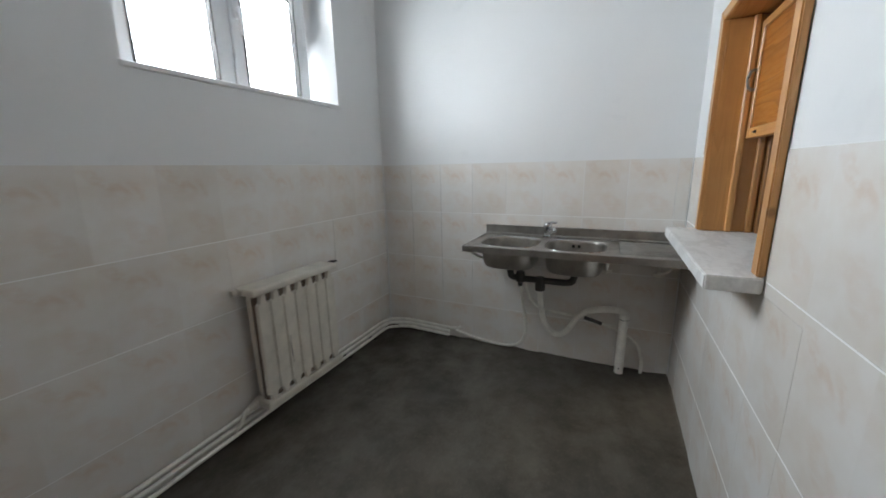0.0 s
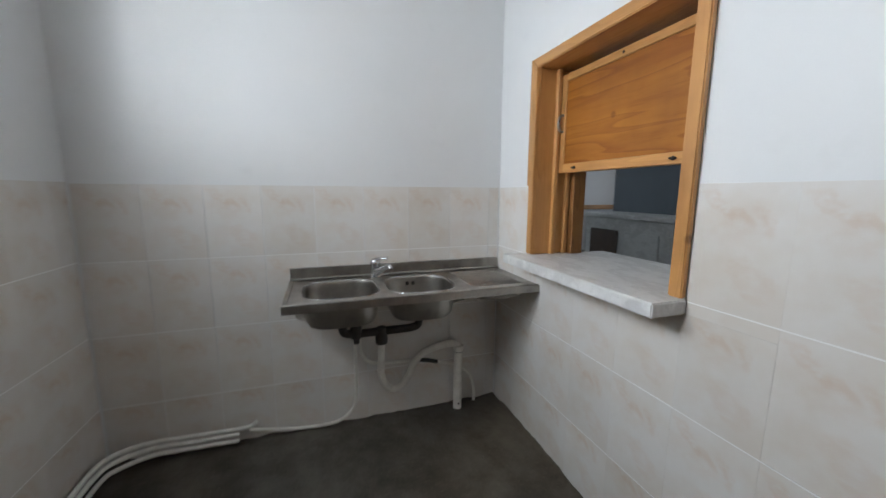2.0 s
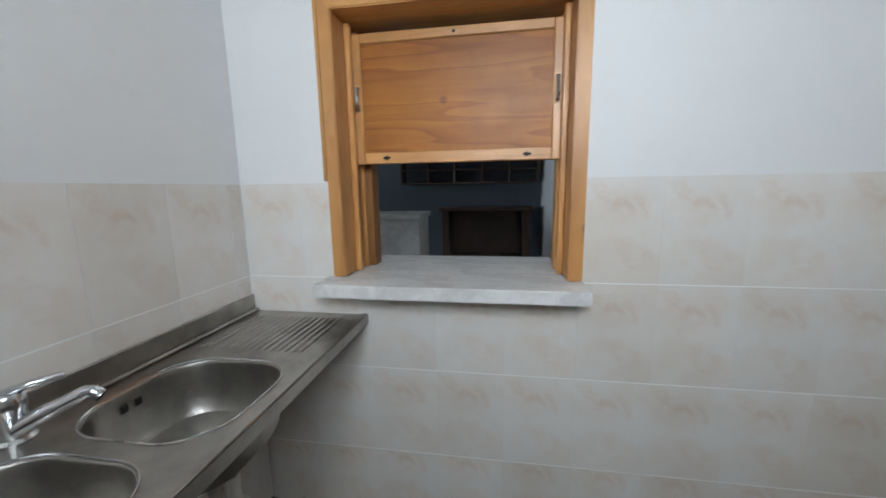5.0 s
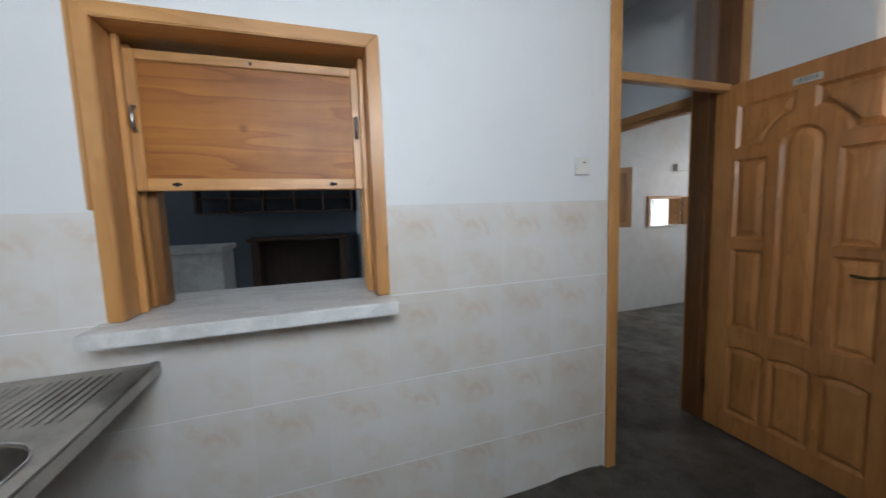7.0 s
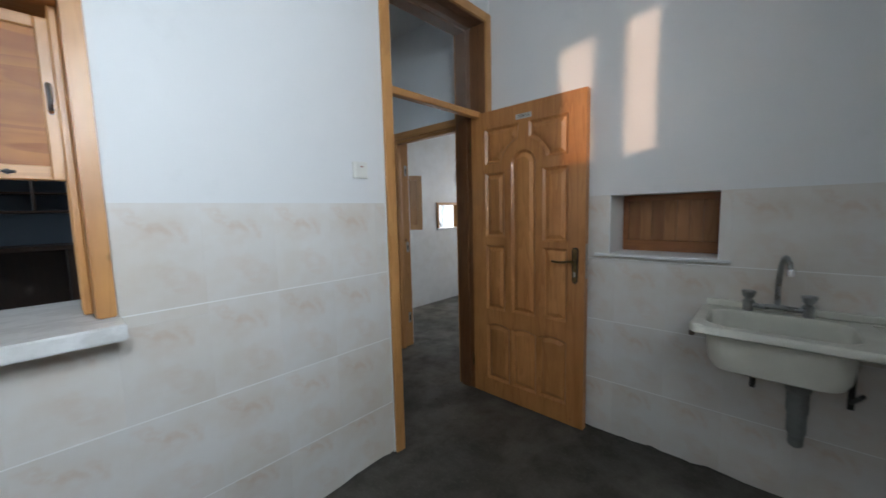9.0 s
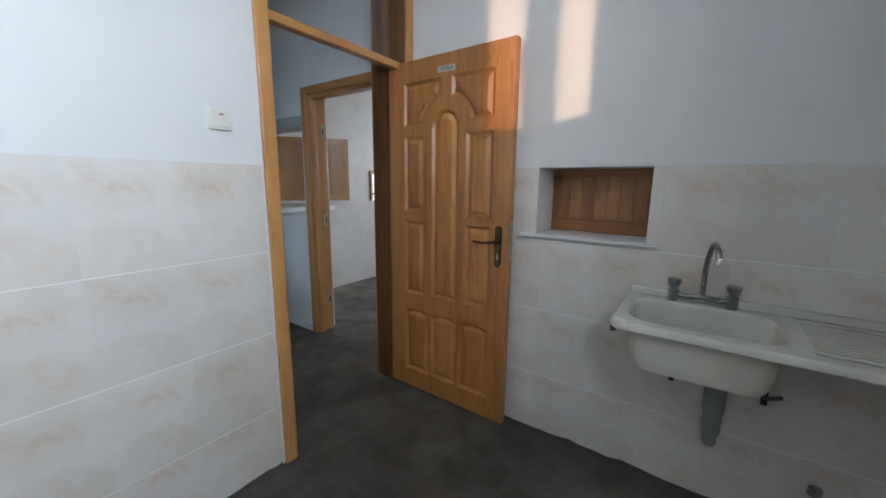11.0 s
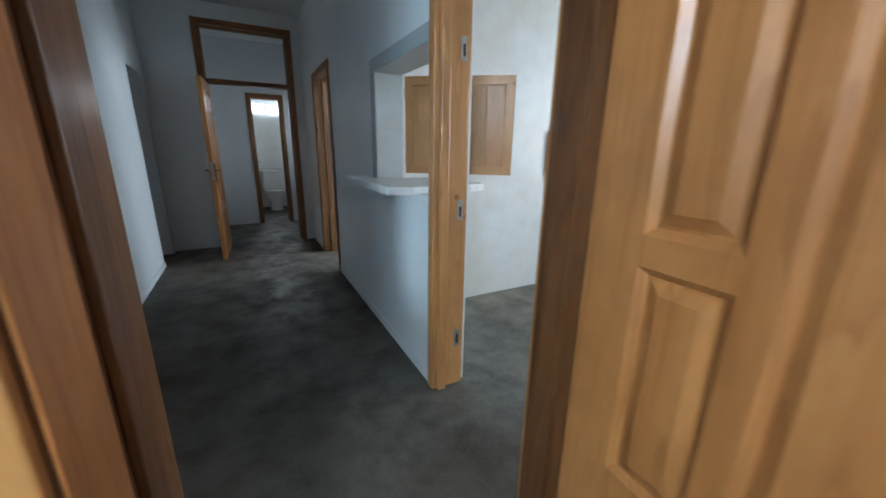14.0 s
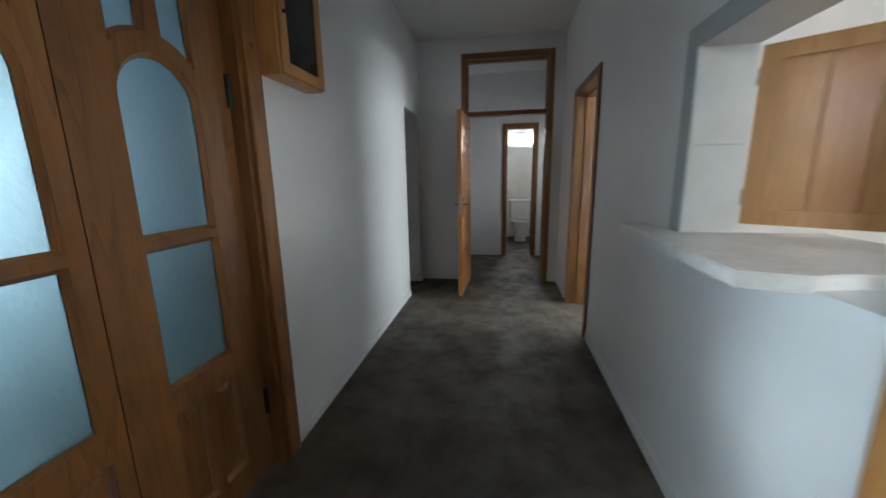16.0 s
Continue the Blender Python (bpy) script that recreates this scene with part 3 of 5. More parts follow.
# ---- kitchen window ----
def casement(name, x, y0, y1, z0, z1, label):
    """A white two-light plastic window in the plane x."""
    ob = thing(name, label, "window", (x, (y0 + y1) / 2, z0))
    ob["kind"] = "structure"
    b = tuple(ob.location)
    mid = (y0 + y1) / 2
    f = 0.055
    rows = [(x - 0.035, x + 0.035, y0, y0 + f, z0, z1), (x - 0.035, x + 0.035, y1 - f, y1, z0, z1),
            (x - 0.035, x + 0.035, y0 + f, y1 - f, z0, z0 + f), (x - 0.035, x + 0.035, y0 + f, y1 - f, z1 - f, z1), (x - 0.035, x + 0.035, mid - 0.035, mid + 0.035, z0 + f, z1 - f)]
    boxes("frame", rows, PVC, ob, b, 0.004)
    for a, c in ((y0 + f - 0.012, mid - 0.02), (mid + 0.02, y1 - f + 0.012)):
        s = 0.06
        lo, hi = z0 + f - 0.012, z1 - f + 0.012
        boxes("sash", [(x + 0.0, x + 0.052, a, a + s, lo, hi), (x + 0.0, x + 0.052, c - s, c, lo, hi), (x + 0.0, x + 0.052, a + s, c - s, lo, lo + s), (x + 0.0, x + 0.052, a + s, c - s, hi - s, hi)], PVC, ob, b, 0.005)
        boxes("gasket", [(x + 0.018, x + 0.056, a + s - 0.001, a + s + 0.006, lo + s, hi - s), (x + 0.018, x + 0.056, c - s - 0.006, c - s + 0.001, lo + s, hi - s)], IRON, ob, b)
        pane = boxes("pane", [(x + 0.016, x + 0.022, a + s - 0.003, c - s + 0.003, lo + s - 0.003, hi - s + 0.003)], GLASS, ob, b)
        pane.visible_shadow = False
    hz = z0 + 0.47
    bm = bmesh.new()
    add_box(bm, x + 0.052, x + 0.066, mid + 0.035, mid + 0.062, hz - 0.035, hz + 0.035, 0.004)
    add_box(bm, x + 0.066, x + 0.090, mid + 0.040, mid + 0.058, hz - 0.012, hz + 0.012, 0.003)
    add_box(bm, x + 0.082, x + 0.098, mid + 0.038, mid + 0.060, hz - 0.115, hz + 0.014, 0.005)
    mesh_ob("handle", bm, PVC, ob, b)
    return ob


casement("window_1", -2.255, -1.655, -0.560, 1.655, 2.545, "white plastic two-light window set deep in the wall")
tagged(boxes("window_board", [(-2.22, -2.068, -1.672, -0.456, 1.722, 1.745)], PAINT, bevel=0.004), "thin white painted window board", kind="structure")


def opening_window(name, axis, w, u0, u1, z0, z1):
    """A plain white window with two lights, in an outer wall."""
    c = (w, (u0 + u1) / 2, z0) if axis == "x" else ((u0 + u1) / 2, w, z0)
    ob = thing(name, "plain white window with two lights", "window", c)
    ob["kind"] = "structure"
    mid, f = (u0 + u1) / 2, 0.07
    rows = []
    for a0, a1, b0, b1 in ((u0, u0 + f, z0, z1), (u1 - f, u1, z0, z1), (u0 + f, u1 - f, z0, z0 + f), (u0 + f, u1 - f, z1 - f, z1), (mid - f / 2, mid + f / 2, z0 + f, z1 - f)):
        rows.append((w - 0.03, w + 0.03, a0, a1, b0, b1) if axis == "x" else (a0, a1, w - 0.03, w + 0.03, b0, b1))
    boxes("frame", rows, PVC, ob, c, 0.004)
    return ob


opening_window("window_2", "y", -6.66, 0.1, 1.7, 0.9, 2.2)
opening_window("window_3", "y", -6.66, 2.8, 4.4, 0.9, 2.2)
opening_window("window_4", "x", 6.1, 2.3, 4.7, 0.9, 2.3)
opening_window("window_6", "y", 5.1, 1.2, 3.05, 0.9, 2.3)
# unseen window, added only to hold the lobby fill lamp
opening_window("lobby_fill_window", "y", -3.69, 5.45, 6.25, 1.0, 2.0)
opening_window("window_5", "x", 8.5, -3.38, -2.74, 1.86, 2.17)


# ---- serving hatch in the kitchen's east wall ----
def serving_hatch():
    b = (0.1, -0.8, 1.0)
    ob = thing("serving_hatch", "honey pine serving hatch frame with a half-lowered board sash", "serving hatch", b)
    y0, y1, z0, z1 = -1.247, -0.362, 1.014, 1.970
    w = 0.047
    # mitred casing on the kitchen face
    lo, li = [(y0, z0), (y1, z0), (y1, z1), (y0, z1)], [(y0 + w, z0), (y1 - w, z0), (y1 - w, z1 - w), (y0 + w, z1 - w)]
    for part, a, c in (("casing", 0, 3), ("casing", 1, 2), ("casing", 3, 2)):
        bm = bmesh.new()
        quad = [lo[a], li[a], li[c], lo[c]]
        back = [bm.verts.new((0.0, y, z)) for y, z in quad]
        front = [bm.verts.new((-0.022, y, z)) for y, z in quad]
        bm.faces.new(back), bm.faces.new(front[::-1])
        bridge(bm, back, front)
        bmesh.ops.recalc_face_normals(bm, faces=bm.faces)
        bmesh.ops.bevel(bm, geom=list(bm.edges), offset=0.004, segments=2, affect="EDGES")
        mesh_ob(part, bm, WOOD_Y if (a, c) == (3, 2) else WOOD_Z, ob, b)
    ia, ic, top = y0 + w, y1 - w, z1 - w
    # lining of the opening, with guides for the sash
    boxes("jamb", [(-0.004, 0.262, ic, ic + 0.028, z0, top)], WOOD_Z, ob, b, 0.002)
    boxes("jamb", [(-0.004, 0.262, ia - 0.028, ia, z0, top)], WOOD_Z, ob, b, 0.002)
    boxes("head", [(-0.004, 0.262, ia - 0.028, ic + 0.028, top + 0.001, top + 0.027)], WOOD_Y, ob, b, 0.002)
    for yy, s in ((ic, -1), (ia, 1)):
        for x in (0.083, 0.158):
            boxes("guide", [(x, x + 0.024, *sorted((yy, yy + s * 0.022)), z0, top)], WOOD_Z, ob, b, 0.004)
    boxes("stop", [(0.19, 0.262, ic - 0.045, ic, z0, top)], CORR_WOOD, ob, b, 0.003)
    boxes("stop", [(0.19, 0.262, ia, ia + 0.018, z0, top)], WOOD_Z, ob, b, 0.003)
    boxes("casing_strip", [(-0.0215, 0.0, y1 + 0.0003, y1 + 0.014, 1.364, z1)], WOOD_Z, ob, b, 0.002)
    # sliding board sash
    s0, s1, zb, zt = ia + 0.016, ic - 0.016, 1.428, 1.893
    x0, x1 = 0.110, 0.150
    for part, row, mt in (("sash_stile", (x0, x1, s0, s0 + 0.034, zb, zt), WOOD_Z), ("sash_stile", (x0, x1, s1 - 0.034, s1, zb, zt), WOOD_Z),
                          ("sash_rail", (x0, x1, s0 + 0.034, s1 - 0.034, zb, zb + 0.042), WOOD_Y), ("sash_rail", (x0, x1, s0 + 0.034, s1 - 0.034, zt - 0.034, zt), WOOD_Y)):
        boxes(part, [row], mt, ob, b, 0.003)
    boxes("sash_board", [(x0 + 0.008, x1 - 0.008, s0 + 0.030, s1 - 0.030, zb + 0.038, zt - 0.030)], SASH_WOOD, ob, b)
    for yy in (s0 + 0.02, s1 - 0.02):
        tube("sash_handle", [(x0, yy, 1.625), (x0 - 0.018, yy, 1.632), (x0 - 0.026, yy, 1.665), (x0 - 0.018, yy, 1.698), (x0, yy, 1.705)], 0.0065, DULL_CHROME, ob, b, 8)
    for yy in (s0 + 0.12, s1 - 0.12):
        bm = bmesh.new()
        add_lathe(bm, [(0.008, 0.0), (0.007, -0.003), (0.004, -0.003)], (x0, yy, zb + 0.021), "x", 16)
        add_box(bm, x0 - 0.010, x0 - 0.002, yy - 0.016, yy + 0.012, zb + 0.017, zb + 0.025, 0.002)
        mesh_ob("catch", bm, IRON, ob, b)
    lathe("screw", [(0.006, 0), (0.005, -0.003), (0.0, -0.004)], (x0, -0.805, zt - 0.017), IRON, ob, b, "x", 10)


serving_hatch()
bm = bmesh.new()
plan = [(-0.142, -1.254), (-0.004, -1.254), (-0.004, -1.199), (0.44, -1.199), (0.44, -0.408), (-0.004, -0.408), (-0.004, -0.335), (-0.142, -0.335)]
t = plate(bm, plan, [], 1.012)
lw = plate(bm, plan, [], 0.966, True)
bridge(bm, lw[0], t[0])
bmesh.ops.remove_doubles(bm, verts=bm.verts, dist=1e-5)
bmesh.ops.bevel(bm, geom=[e for e in bm.edges if len(e.link_faces) == 2 and e.calc_face_angle(0) > 0.5], offset=0.004, segments=2, affect="EDGES")
tagged(mesh_ob("hatch_sill", bm, MARBLE, base=(0.1, -0.8, 0.986)), "thick grey-white marble sill of the serving hatch", "window sill")


# ---- panelled doors ----
def door_panels(w, h):
    """Outlines of the arched twelve-panel door."""
    s, c = w / 0.80, h / 1.95
    k0, k1, m, a = 0.114 * s, 0.697 * s, 0.404 * s, 0.087 * s
    out = [rect(k0, 0.267 * s, 1.125 * c, 1.550 * c), rect(k0, 0.267 * s, 0.620 * c, 1.068 * c),
           rect(0.537 * s, k1, 1.105 * c, 1.548 * c), rect(0.537 * s, k1, 0.630 * c, 1.070 * c)]
    out.append([(m - a, 0.625 * c), (m + a, 0.625 * c), *arc(m, 1.585 * c, a, 0, 180, 14)])
    ro = 0.160 * s
    out.append([(k0, 1.606 * c), *arc(m, 1.585 * c, ro, 171, 104, 8), (m - 0.026 * s, 1.838 * c), (k0, 1.838 * c)])
    out.append([(m + 0.040 * s, 1.838 * c), *arc(m, 1.585 * c, ro, 76, 9, 8), (k1, 1.606 * c), (k1, 1.838 * c)])
    for u0, u1 in ((k0, 0.300 * s), (0.314 * s, 0.497 * s), (0.511 * s, k1)):
        out.append([(u0, 0.118 * c), (u1, 0.118 * c), (u1, 0.505 * c), *[(u1 + (u0 - u1) * k / 8, (0.505 + 0.022 * math.sin(math.pi * k / 8)) * c) for k in range(1, 8)], (u0, 0.505 * c)])
    return out


def lever_handle(ob, m, side, b):
    """Long brass plate with a lever, on the face w = side of the leaf."""
    bm = bmesh.new()
    pl = [(0.016, -0.098), (0.018, 0.082), *arc(0, 0.082, 0.018, 0, 180, 8)[1:], (-0.016, -0.098), (0, -0.112)]
    a = plate(bm, pl, [], side * 0.029, side < 0)
    c = plate(bm, pl, [], side * 0.022, side > 0)
    bridge(bm, *((c[0], a[0]) if side > 0 else (a[0], c[0])))
    place(bm, m)
    mesh_ob("handle_plate", bm, IRON, ob, b)
    bm = bmesh.new()
    face = inset(pl, 0.0055)
    a = plate(bm, face, [], side * 0.0302, side < 0)
    c = plate(bm, face, [], side * 0.0285, side > 0)
    bridge(bm, *((c[0], a[0]) if side > 0 else (a[0], c[0])))
    place(bm, m)
    mesh_ob("plate_face", bm, BRASS, ob, b)
    bm = bmesh.new()
    add_box(bm, -0.005, 0.005, -0.070, -0.042, side * 0.031 - 0.002, side * 0.031 + 0.002)
    place(bm, m)
    mesh_ob("keyhole", bm, ZINC, ob, b)
    bm = bmesh.new()
    add_tube(bm, curve_points([(0, 0.02, side * 0.025), (0, 0.02, side * 0.055), (-0.02, 0.022, side * 0.068), (-0.07, 0.014, side * 0.068), (-0.122, 0.018, side * 0.066)], 5), 0.0068, 10)
    place(bm, m)
    mesh_ob("lever", bm, BRASS, ob, b, smooth=True)


def arched_door(name, label, m, w=0.80, h=1.945, handle=True):
    """A leaf hung at u = 0, standing on v = 0."""
    b = tuple(m.translation)
    ob = thing(name, label, "door", b)
    fr, fields = board(rect(0, w, 0, h), door_panels(w, h), 0.042, 0.013, 0.015, 0.022, 0.010)
    place(fr, m)
    mesh_ob("leaf_frame", fr, DOOR_WOOD, ob, b)
    for f in fields:
        place(f, m)
        mesh_ob("panel", f, DOOR_WOOD, ob, b)
    if handle:
        for side in (1, -1):
            lever_handle(ob, m @ Matrix.Translation((w - 0.055 if w > 0.6 else w - 0.05, 0.978, 0)), side, b)
        bm = bmesh.new()
        add_box(bm, w - 0.001, w + 0.003, 0.90, 1.10, -0.011, 0.011)
        add_box(bm, w, w + 0.012, 0.985, 1.005, -0.006, 0.006, 0.002)
        place(bm, m)
        mesh_ob("lock", bm, ZINC, ob, b)
    for v in (0.22, h - 0.22):
        bm = bmesh.new()
        add_tube(bm, [(-0.006, v - 0.045, 0.024), (-0.006, v + 0.045, 0.024)], 0.007, 8)
        place(bm, m)
        mesh_ob("hinge", bm, BRASS, ob, b, smooth=True)
    return ob


# u runs from the hinges to the lock, v up, w out of the seen face
kitchen_door_pose = Matrix(((-1, 0, 0, 0.100), (0, 0, 1, -3.178), (0, 1, 0, 0.010), (0, 0, 0, 1))) @ pose(0, 0, 0, 0, -1.0, 0)
kitchen_door = arched_door("door_2", "open honey pine door with an arched panel", kitchen_door_pose)
sign = tagged(boxes("door_sign", [(-0.054, 0.054, -0.015, 0.015, 0.0, 0.0022)], SILVER), "small silver name plate on the door", "sign")
sign.matrix_world = kitchen_door_pose @ Matrix.Translation((0.410, 1.868, 0.0213))
txt = bpy.data.curves.new("lettering", "FONT")
txt.body, txt.size, txt.align_x, txt.align_y, txt.extrude = "VESELA", 0.026, "CENTER", "CENTER", 0.0006
tmp = new("lettering_source", txt)
dg = bpy.context.evaluated_depsgraph_get()
letters = bpy.data.meshes.new_from_object(tmp.evaluated_get(dg))
bpy.data.objects.remove(tmp)
letters.materials.clear()
letters.materials.append(INK)
lt = new("lettering", letters)
lt.parent = sign
lt.matrix_basis = Matrix.Translation((0, 0, 0.0026))


def door_frame(name, label, axis, f0, f1, u0, u1, z1, trim=0.062, rail=None, bar_at=None, out=0.018, stop=None, lining=None, casing=None, lip=0.014):
    """A wooden lining and casings round a doorway: wall faces f0, f1; opening u0 to u1 (clear), height z1; rail: a transom bar's height."""
    wx, wy = casing or ((WOOD_Y if axis == "x" else WOOD_X), WOOD_Z)
    jx, jy = lining or (wx, wy)
    c = ((f0 + f1) / 2, (u0 + u1) / 2, 0) if axis == "x" else ((u0 + u1) / 2, (f0 + f1) / 2, 0)
    ob = thing(name, label, "door frame", c)
    ob["kind"] = "structure"

    def bar(part, w0, w1, a0, a1, z0, zz, mt, bev=0.003):
        boxes(part, [(w0, w1, a0, a1, z0, zz) if axis == "x" else (a0, a1, w0, w1, z0, zz)], mt, ob, c, bev, 2)

    lo, hi = min(f0, f1), max(f0, f1)
    t = 0.026
    bar("jamb", lo - 0.004, hi + 0.004, u0 - t, u0, 0, z1 + t, jy)
    bar("jamb", lo - 0.004, hi + 0.004, u1, u1 + t, 0, z1 + t, jy)
    bar("head", lo - 0.004, hi + 0.004, u0, u1, z1, z1 + t, jx)
    mid = (lo + hi) / 2 - (0.01 if axis == "x" else 0.03)
    s0, s1 = stop or (mid - 0.02, mid + 0.05)
    for a0, a1 in ((u0, u0 + lip), (u1 - lip, u1)):
        bar("stop", s0, s1, a0, a1, 0, z1, jy, 0.003 if lip < 0.02 else 0.010)
    bar("stop", s0, s1, u0 + lip, u1 - lip, z1 - lip, z1, jx)
    for w0, w1 in ((lo - out, lo - 0.0005), (hi + 0.0005, hi + out)):
        bar("casing", w0, w1, u0 - trim, u0 - 0.004, 0, z1 + trim, wy, 0.005)
        bar("casing", w0, w1, u1 + 0.004, u1 + trim, 0, z1 + trim, wy, 0.005)
        bar("casing", w0, w1, u0 - 0.004, u1 + 0.004, z1 + 0.004, z1 + trim, wx, 0.005)
    if rail:
        r0, r1, rh = bar_at or (lo + 0.03, hi - 0.03, 0.05)
        bar("transom_bar", r0, r1, u0, u1, rail, rail + rh, wx, 0.006)
        g = (r0 + r1) / 2
        pane = boxes("transom_pane", [(g - 0.003, g + 0.003, u0, u1, rail + rh, z1) if axis == "x" else (u0, u1, g - 0.003, g + 0.003, rail + rh, z1)], GLASS, ob, c)
        pane.visible_shadow = False
    return ob


# lining takes the darker pine that carries its shade
kitchen_frame = door_frame("door_frame_1", "tall honey pine door frame with a glazed transom", "x", 0.0, 0.25, -3.175, -2.372, 2.53, rail=1.930, bar_at=(0.030, 0.080, 0.040), stop=(0.150, 0.225), lining=(SHADED_JAMB, SHADED_JAMB))
kb = tuple(kitchen_frame.location)
boxes("deep_casing", [(0.2685, 0.355, -2.372, -2.31, 0, 2.59)], CORR_WOOD, kitchen_frame, kb, 0.006, 2)
boxes("rebate_strip", [(-0.003, 0.125, -2.3765, -2.3722, 0, 1.929)], DOOR_WOOD, kitchen_frame, kb, 0.0015)
sdoor = door_frame("door_frame_2", "honey pine frame of a doorway without its door", "y", -3.491, -3.34, 0.328, 1.140, 1.955, stop=(-3.395, -3.345), lining=(SOUTH_WOOD_X, SOUTH_WOOD), casing=(SOUTH_WOOD_X, SOUTH_WOOD), lip=0.026)
for z in (1.70, 0.98, 0.285):
    bm = bmesh.new()
    add_box(bm, 1.1365, 1.1395, -3.482, -3.450, z - 0.05, z + 0.05, 0.001)
    mesh_ob("strike_plate", bm, ZINC, sdoor, tuple(sdoor.location))
    boxes("strike_slot", [(1.1355, 1.1370, -3.473, -3.462, z - 0.03, z + 0.02)], IRON, sdoor, tuple(sdoor.location))
door_frame("door_frame_3", "brown pine frame of a side doorway", "y", -3.53, -3.34, 3.43, 4.21, 2.0, casing=(CORR_WOOD_X, CORR_WOOD))
door_frame("door_frame_4", "tall brown pine frame with a glazed transom", "x", 5.0, 5.2, -3.165, -2.245, 2.60, rail=1.99, casing=(CORR_WOOD_Y, CORR_WOOD))
door_frame("door_frame_5", "brown pine frame of the toilet door", "x", 6.5, 6.65, -3.155, -2.735, 2.02, casing=(CORR_WOOD_Y, CORR_WOOD))
end_door = arched_door("door_3", "brown pine door standing open in the corridor", Matrix(((-1, 0.0, 0.05, 5.0), (0.05, 0, 1, -2.268), (0, 1, 0, 0.01), (0, 0, 0, 1))), 0.70, 1.94)
toilet_door = arched_door("door_4", "narrow brown pine toilet door standing open", Matrix(((1, 0, 0, 6.66), (0, 0, 1, -2.72), (0, 1, 0, 0.01), (0, 0, 0, 1))), 0.42, 1.98)


# ---- glazed double door on the corridor's north side ----
def glazed_leaf(name, label, x0, hand, g0, g1):
    """A leaf with frosted panes: u along +x from x0."""
    w, h = 0.575, 2.04
    m = Matrix(((1, 0, 0, x0), (0, 0, -1, -1.60), (0, 1, 0, 0.012), (0, 0, 0, 1)))
    b = tuple(m.translation)
    ob = thing(name, label, "door", b, "leaves of the glazed double door")
    mid, r = (g0 + g1) / 2, (g1 - g0) / 2
    panes = [rect(g0, g1, 0.63, 1.09), [(g0, 1.12), (g1, 1.12), *arc(mid, 1.525, r, 0, 180, 16)],
             [(g0, 1.655), *arc(mid, 1.525, r + 0.055, 132, 98, 8), (mid - 0.022, 1.93), (g0, 1.93)],
             [(mid + 0.022, 1.93), *arc(mid, 1.525, r + 0.055, 82, 48, 8), (g1, 1.655), (g1, 1.93)]]
    wood = [rect(g0, mid - 0.02, 0.13, 0.54), rect(mid + 0.02, g1, 0.13, 0.54)]
    bm = bmesh.new()
    hgt = 0.021
    top, low = plate(bm, rect(0, w, 0, h), panes + wood, hgt), plate(bm, rect(0, w, 0, h), panes + wood, -hgt, True)
    bridge(bm, low[0], top[0])
    for a, c in zip(top[1:], low[1:]):
        bridge(bm, a, c)
    place(bm, m)
    mesh_ob("leaf_frame", bm, CORR_WOOD, ob, b)
    for lp in panes:
        pb = bmesh.new()
        big = inset(lp, -0.004)
        a, c = plate(pb, big, [], 0.003), plate(pb, big, [], -0.003, True)
        bridge(pb, c[0], a[0])
        place(pb, m)
        pane = mesh_ob("pane", pb, FROST, ob, b)
        pane.visible_shadow = False
        pb = bmesh.new()
        for s in (1, -1):
            o1, i1 = [pb.verts.new((u, v, s * 0.019)) for u, v in lp], [pb.verts.new((u, v, s * 0.005)) for u, v in inset(lp, 0.014)]
            bridge(pb, *((o1, i1) if s > 0 else (i1, o1)))
        place(pb, m)
        mesh_ob("bead", pb, CORR_WOOD, ob, b)
    for lp in wood:
        fr, fields = board(inset(lp, -0.02), [inset(lp, 0.004)], 0.024)
        fr.free()
        place(fields[0], m)
        mesh_ob("panel", fields[0], CORR_WOOD, ob, b)
    hx = w - 0.004 if hand > 0 else 0.004
    for v in (0.32, 1.62):
        bm = bmesh.new()
        add_tube(bm, [(hx, v - 0.06, 0.024), (hx, v + 0.06, 0.024)], 0.013, 8)
        place(bm, m)
        mesh_ob("hinge", bm, IRON, ob, b, smooth=True)
    return ob


glazed_leaf("door_5", "brown pine leaf with arched frosted glass panes", 1.262, 1, 0.145, 0.425)
glazed_leaf("door_6", "brown pine leaf with arched frosted glass panes", 0.683, -1, 0.246, 0.526)
fr6 = thing("door_frame_6", "brown pine frame of the glazed double door", "door frame", (1.26, -1.56, 0))
fr6["kind"] = "structure"
for row in ((1.842, 1.90, -1.672, -1.45, 0, 2.12), (0.68, 0.680 + 0.001, -1.672, -1.45, 0, 2.12)):
    boxes("jamb", [row], CORR_WOOD, fr6, (1.26, -1.56, 0))
boxes("head", [(0.682, 1.841, -1.672, -1.45, 2.06, 2.12)], CORR_WOOD_X, fr6, (1.26, -1.56, 0))
for row, mt in (((1.865, 1.955, -1.692, -1.6725, 0, 2.19), CORR_WOOD), ((0.60, 0.69, -1.692, -1.6725, 0, 2.19), CORR_WOOD), ((0.691, 1.864, -1.692, -1.6725, 2.10, 2.19), CORR_WOOD_X)):
    boxes("casing", [row], mt, fr6, (1.26, -1.56, 0), 0.005, 2)


